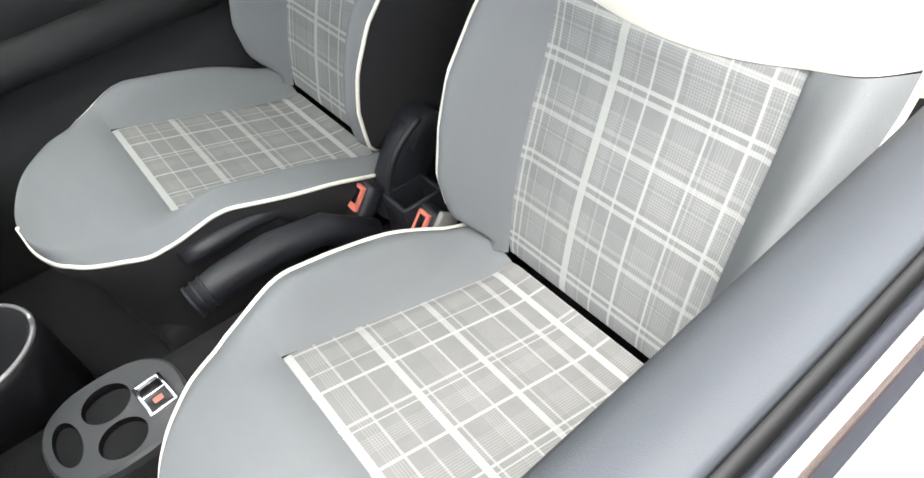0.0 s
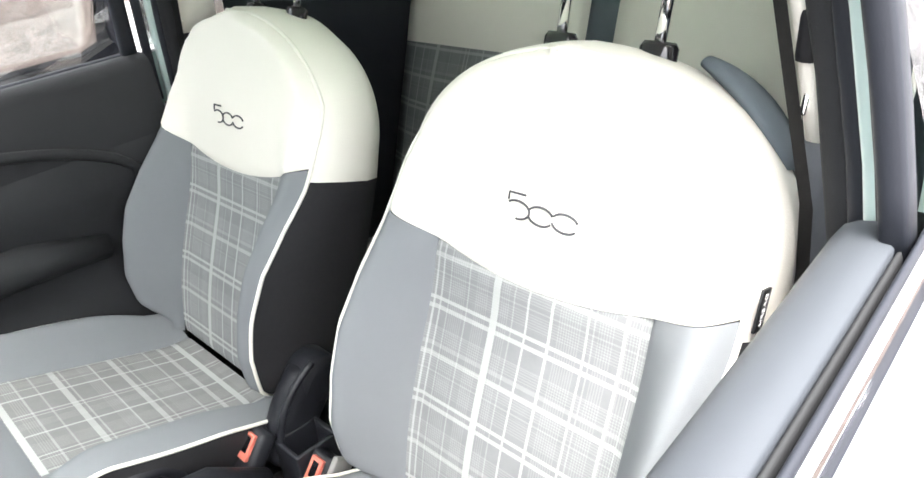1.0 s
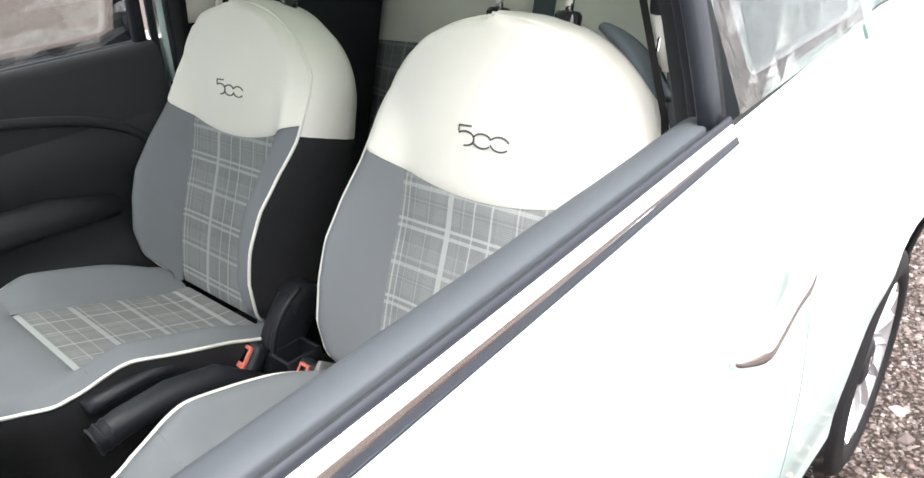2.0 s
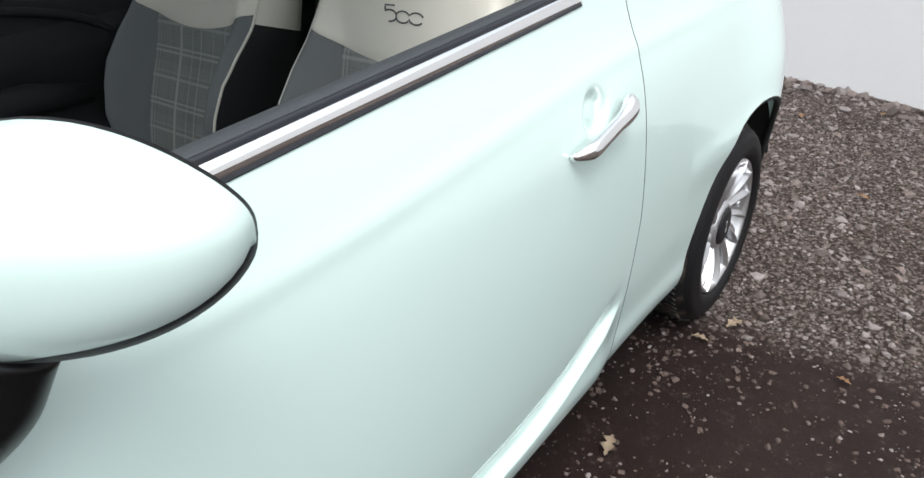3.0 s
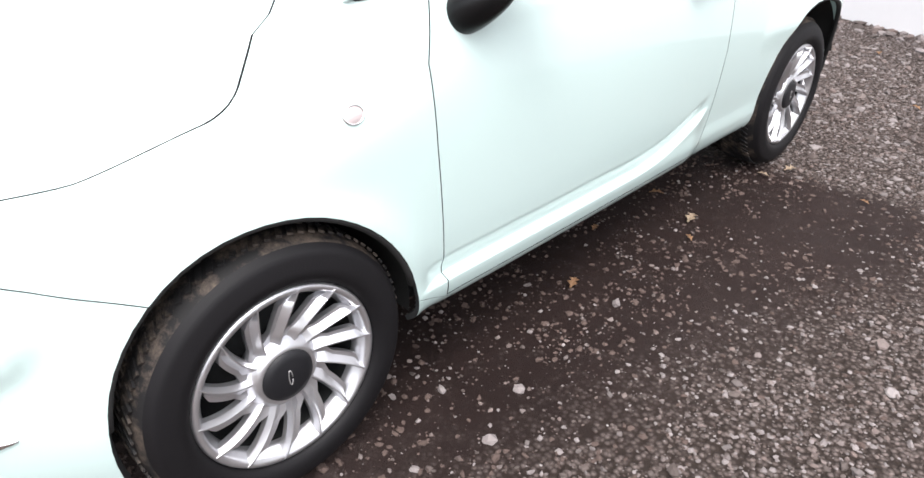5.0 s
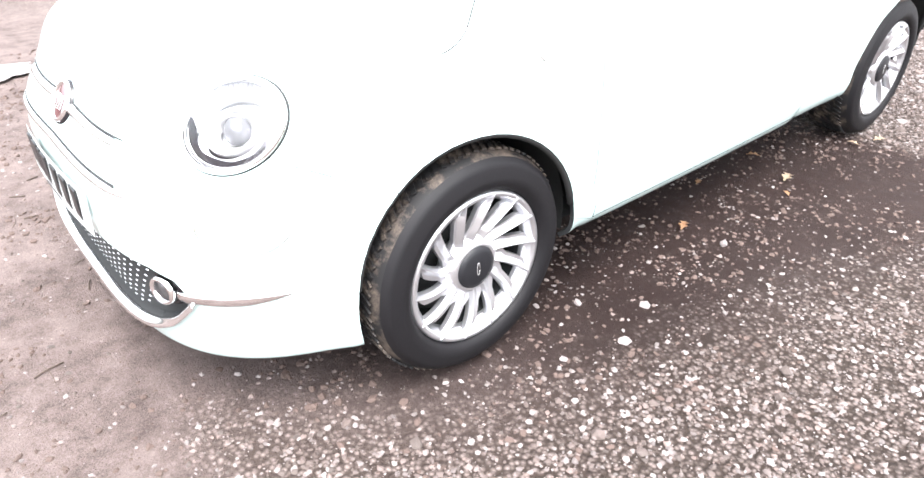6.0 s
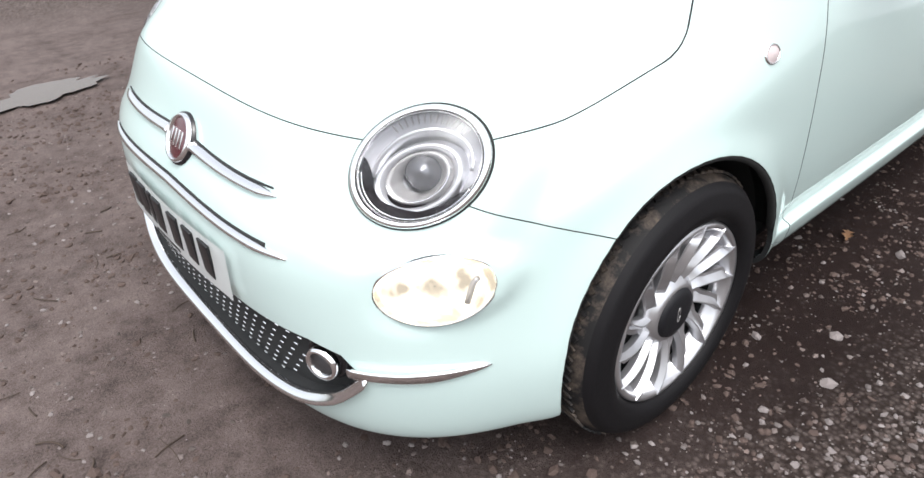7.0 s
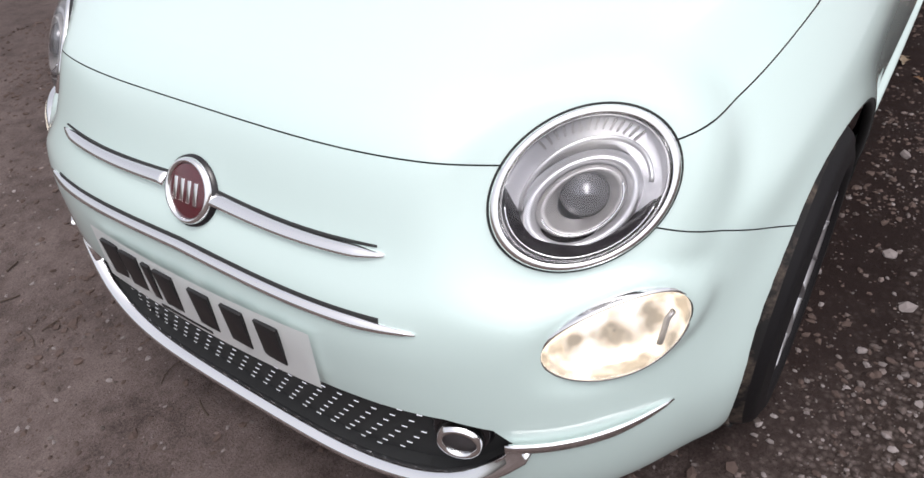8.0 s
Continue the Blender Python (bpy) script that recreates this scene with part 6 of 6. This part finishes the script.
    def strap(grow, w):
        rows = []
        for q in np.linspace(0, 1, 22):
            cx, cz = 1.305 + 0.10 * q ** 1.1, 0.462 + 0.150 * q ** 0.8
            r = (0.030 + 0.012 * math.sin(q * 2.6)) * (1 if q < 0.8 else math.sqrt(max(0.02, 1 - ((q - 0.8) / 0.21) ** 2))) + grow
            rows.append([(cx + r * math.cos(a) * 0.9, 0.078 + w * math.copysign(abs(math.sin(a)) ** 0.5, math.sin(a)), cz - r * 0.55 * math.cos(a)) for a in np.linspace(0, 6.283, 26, endpoint=False)])
        return loft(rows)
    part("arm", strap(0.0, 0.030), M_grip, knob)
    part("arm_edge", tube([(1.290 + 0.10 * q ** 1.1 - 0.03 * math.sin(2.6 * q), 0.045, 0.475 + 0.155 * q ** 0.8 + 0.012 * math.sin(2.6 * q)) for q in np.linspace(0.1, 1, 16)], 0.006, 8), M_grip, knob, "raised edge")
    part("knuckle", lathe([(0.0, 0.030), (0.026, 0.030), (0.030, 0.033), (0.038, 0.031), (0.041, 0.024), (0.041, -0.022), (0.038, -0.029), (0.0, -0.028)], (1.392, 0.078, 0.588), (0, 1, 0), 30), M_grip, knob, "round hinge")
    gear = thing("gear_lever", (0.66, 0.05, 0.5), "dark gear lever panel with a grey edge", "gear lever")
    part("gear_panel", loft([[(0.64 + 0.12 * math.cos(a) * f, 0.20 + 0.10 * math.sin(a) * f, z) for a in np.linspace(0, 6.283, 28, endpoint=False)] for f, z in ((1.1, 0.36), (1.05, 0.515), (0.98, 0.53), (0.9, 0.527))]), M_black, gear)
    part("gear_trim", tube([(0.64 + 0.118 * math.cos(a), 0.20 + 0.098 * math.sin(a), 0.528) for a in np.linspace(0, 6.283, 40)], 0.004, 8), M_satin, gear, "grey edge ring")


def build_belts():
    for s in (-1, 1):
        belt_thing = thing("seat_belt", (1.6, s * 0.6, 0.5), "black seat belt hanging at the door pillar", "seat belt", "front seat belts")
        rows = []
        for q in np.linspace(0, 1, 14):
            z = 0.45 + 0.92 * q
            k = max(0, (z - 0.99) / 0.47)
            y = -0.592 + 0.12 * k
            rows.append(mirror_y([(1.535 - 0.02 * k, y - 0.016, z), (1.541 - 0.02 * k, y - 0.002, z)], s))
        bm = grid(np.array(rows))
        bmesh.ops.solidify(bm, geom=bm.faces[:], thickness=0.0025)
        part("webbing", bm, M_belt, belt_thing)
        y = -0.575
        part("belt_guide", box((0.05, 0.02, 0.045), mirror_y([(1.555, y, 1.165)], s)[0], 0.007), M_black, belt_thing, "black guide")
        part("belt_tongue", box((0.022, 0.006, 0.05), mirror_y([(1.55, y - 0.004, 1.12)], s)[0], 0.002, Matrix.Rotation(0.3, 4, "Y")), M_chrome, belt_thing, "steel tongue")


build_console()
build_belts()


# ---- the yard ----
def build_twigs(count, seed):
    """Short bent twigs lying before the car, joined."""
    rng = random.Random(seed)
    bm = bmesh.new()
    for _ in range(count):
        x, y, a, size = rng.uniform(-1.7, -0.6), rng.uniform(-0.7, 1.6), rng.uniform(0, 6.283), rng.uniform(0.015, 0.045)
        bend = rng.uniform(-0.9, 0.9)
        path = []
        for q in (-1, -0.5, 0, 0.5, 1):
            px, py = x + size * q * math.cos(a + bend * q * 0.4), y + size * q * math.sin(a + bend * q * 0.4)
            path.append((px, py, unrest(px, py) + 0.001))
        tube(path, rng.uniform(0.0012, 0.0026), 5, bm=bm)
    tagged(part("twigs", bm, M_twig, None), "short broken brown twigs on the beaten earth", "twigs", kind="stuff")


build_ground()
build_wall()
build_twigs(60, 31)
build_puddle(-0.45, 2.6, 0.30, 0.13, 0.2)
# added water sheet: mirrors sky to brighten the ground past the driver's window
build_puddle(3.6, 8.2, 3.2, 1.5, 1.1)
build_stones("gravel", 84000, ((-1.4, 5.0), (-2.6, 1.3)), (0.0018, 0.0100), lambda x, y: float(smooth(-2.6, -1.7, y) * smooth(1.3, 0.1, y)) * float(gravel_share(x, y)) * (0.35 + 0.65 * (noise.noise(Vector((x * 2.2, y * 2.2, 7))) > -0.25)), "loose grey and brown gravel stones", 3)
build_stones("scattered_stones", 17000, ((-1.8, 3.0), (-2.0, 2.6)), (0.0015, 0.0095), lambda x, y: (0.75 - 0.3 * float(smooth(0.8, 1.4, x)) if y < -0.45 else 0.25 + 0.2 * (x < -0.4)) * (1 - 0.8 * float(gravel_share(x, y))) * (0.3 + 0.7 * (noise.noise(Vector((x * 2.5, y * 2.5, 4))) > -0.1)), "small stones scattered on bare earth", 5)
build_stones("large_stones", 480, ((-0.8, 4.4), (-2.4, -0.6)), (0.009, 0.021), lambda x, y: 0.15 + 0.85 * float(gravel_share(x, y)), "larger pale stones among the gravel", 11)
build_stones("coarse_stones", 2200, ((2.15, 4.6), (-2.2, 0.6)), (0.008, 0.024), lambda x, y: float(gravel_share(x, y)) * (0.25 + 0.75 * (noise.noise(Vector((x * 2.7, y * 2.7, 6))) > -0.05)), "coarse broken stones behind the car", 17)
build_stones("wall_foot_stones", 900, ((3.6, 5.3), (-3.2, 0.5)), (0.012, 0.045), lambda x, y: float(smooth(0.34, 0.05, abs(-0.947 * (x - 5.1) + 0.32 * (y + 0.15) - 0.06))), "heaped stones along the foot of the wall", 21)
build_stones("earth_crumbs", 26000, ((-2.2, 3.6), (-1.6, 3.0)), (0.0022, 0.012), lambda x, y: (1 - 0.75 * float(gravel_share(x, y))) * (0.35 + 0.65 * float(smooth(-0.7, 0.0, x))) * (0.25 + 0.75 * (noise.noise(Vector((x * 3, y * 3, 2))) > 0)), "crumbs of brown earth lying on the yard", 9, M_clod)
build_stones("earth_clods", 3600, ((-2.6, -0.2), (-1.6, 2.8)), (0.004, 0.017), lambda x, y: (1 - 0.8 * float(gravel_share(x, y))) * float(noise.noise(Vector((x * 2.1, y * 2.1, 8))) > 0.08), "clods of brown earth before the car", 13, M_clod)
for x, y, size, turn, kind in ((0.994, -0.735, 0.06, 20, 0), (1.488, -0.848, 0.04, 60, 0), (2.265, -0.866, 0.06, -30, 1), (1.619, -0.783, 0.07, 10, 1), (3.42, -1.0, 0.06, 70, 0),
                               (1.686, -0.601, 0.06, 130, 0), (2.142, -0.807, 0.05, 100, 1), (-0.511, -0.074, 0.04, 15, 0), (2.182, -1.177, 0.04, 80, 0), (1.32, -0.582, 0.04, 10, 0), (2.9, -1.5, 0.05, 40, 0), (4.3, -0.55, 0.07, 200, 0), (4.55, -0.9, 0.06, 150, 0)):
    leaf((x, y), size, turn, M_leaf_pale if kind else M_leaf, "pale dry oak leaf lying on the earth" if kind else "brown dry oak leaf lying on the earth")
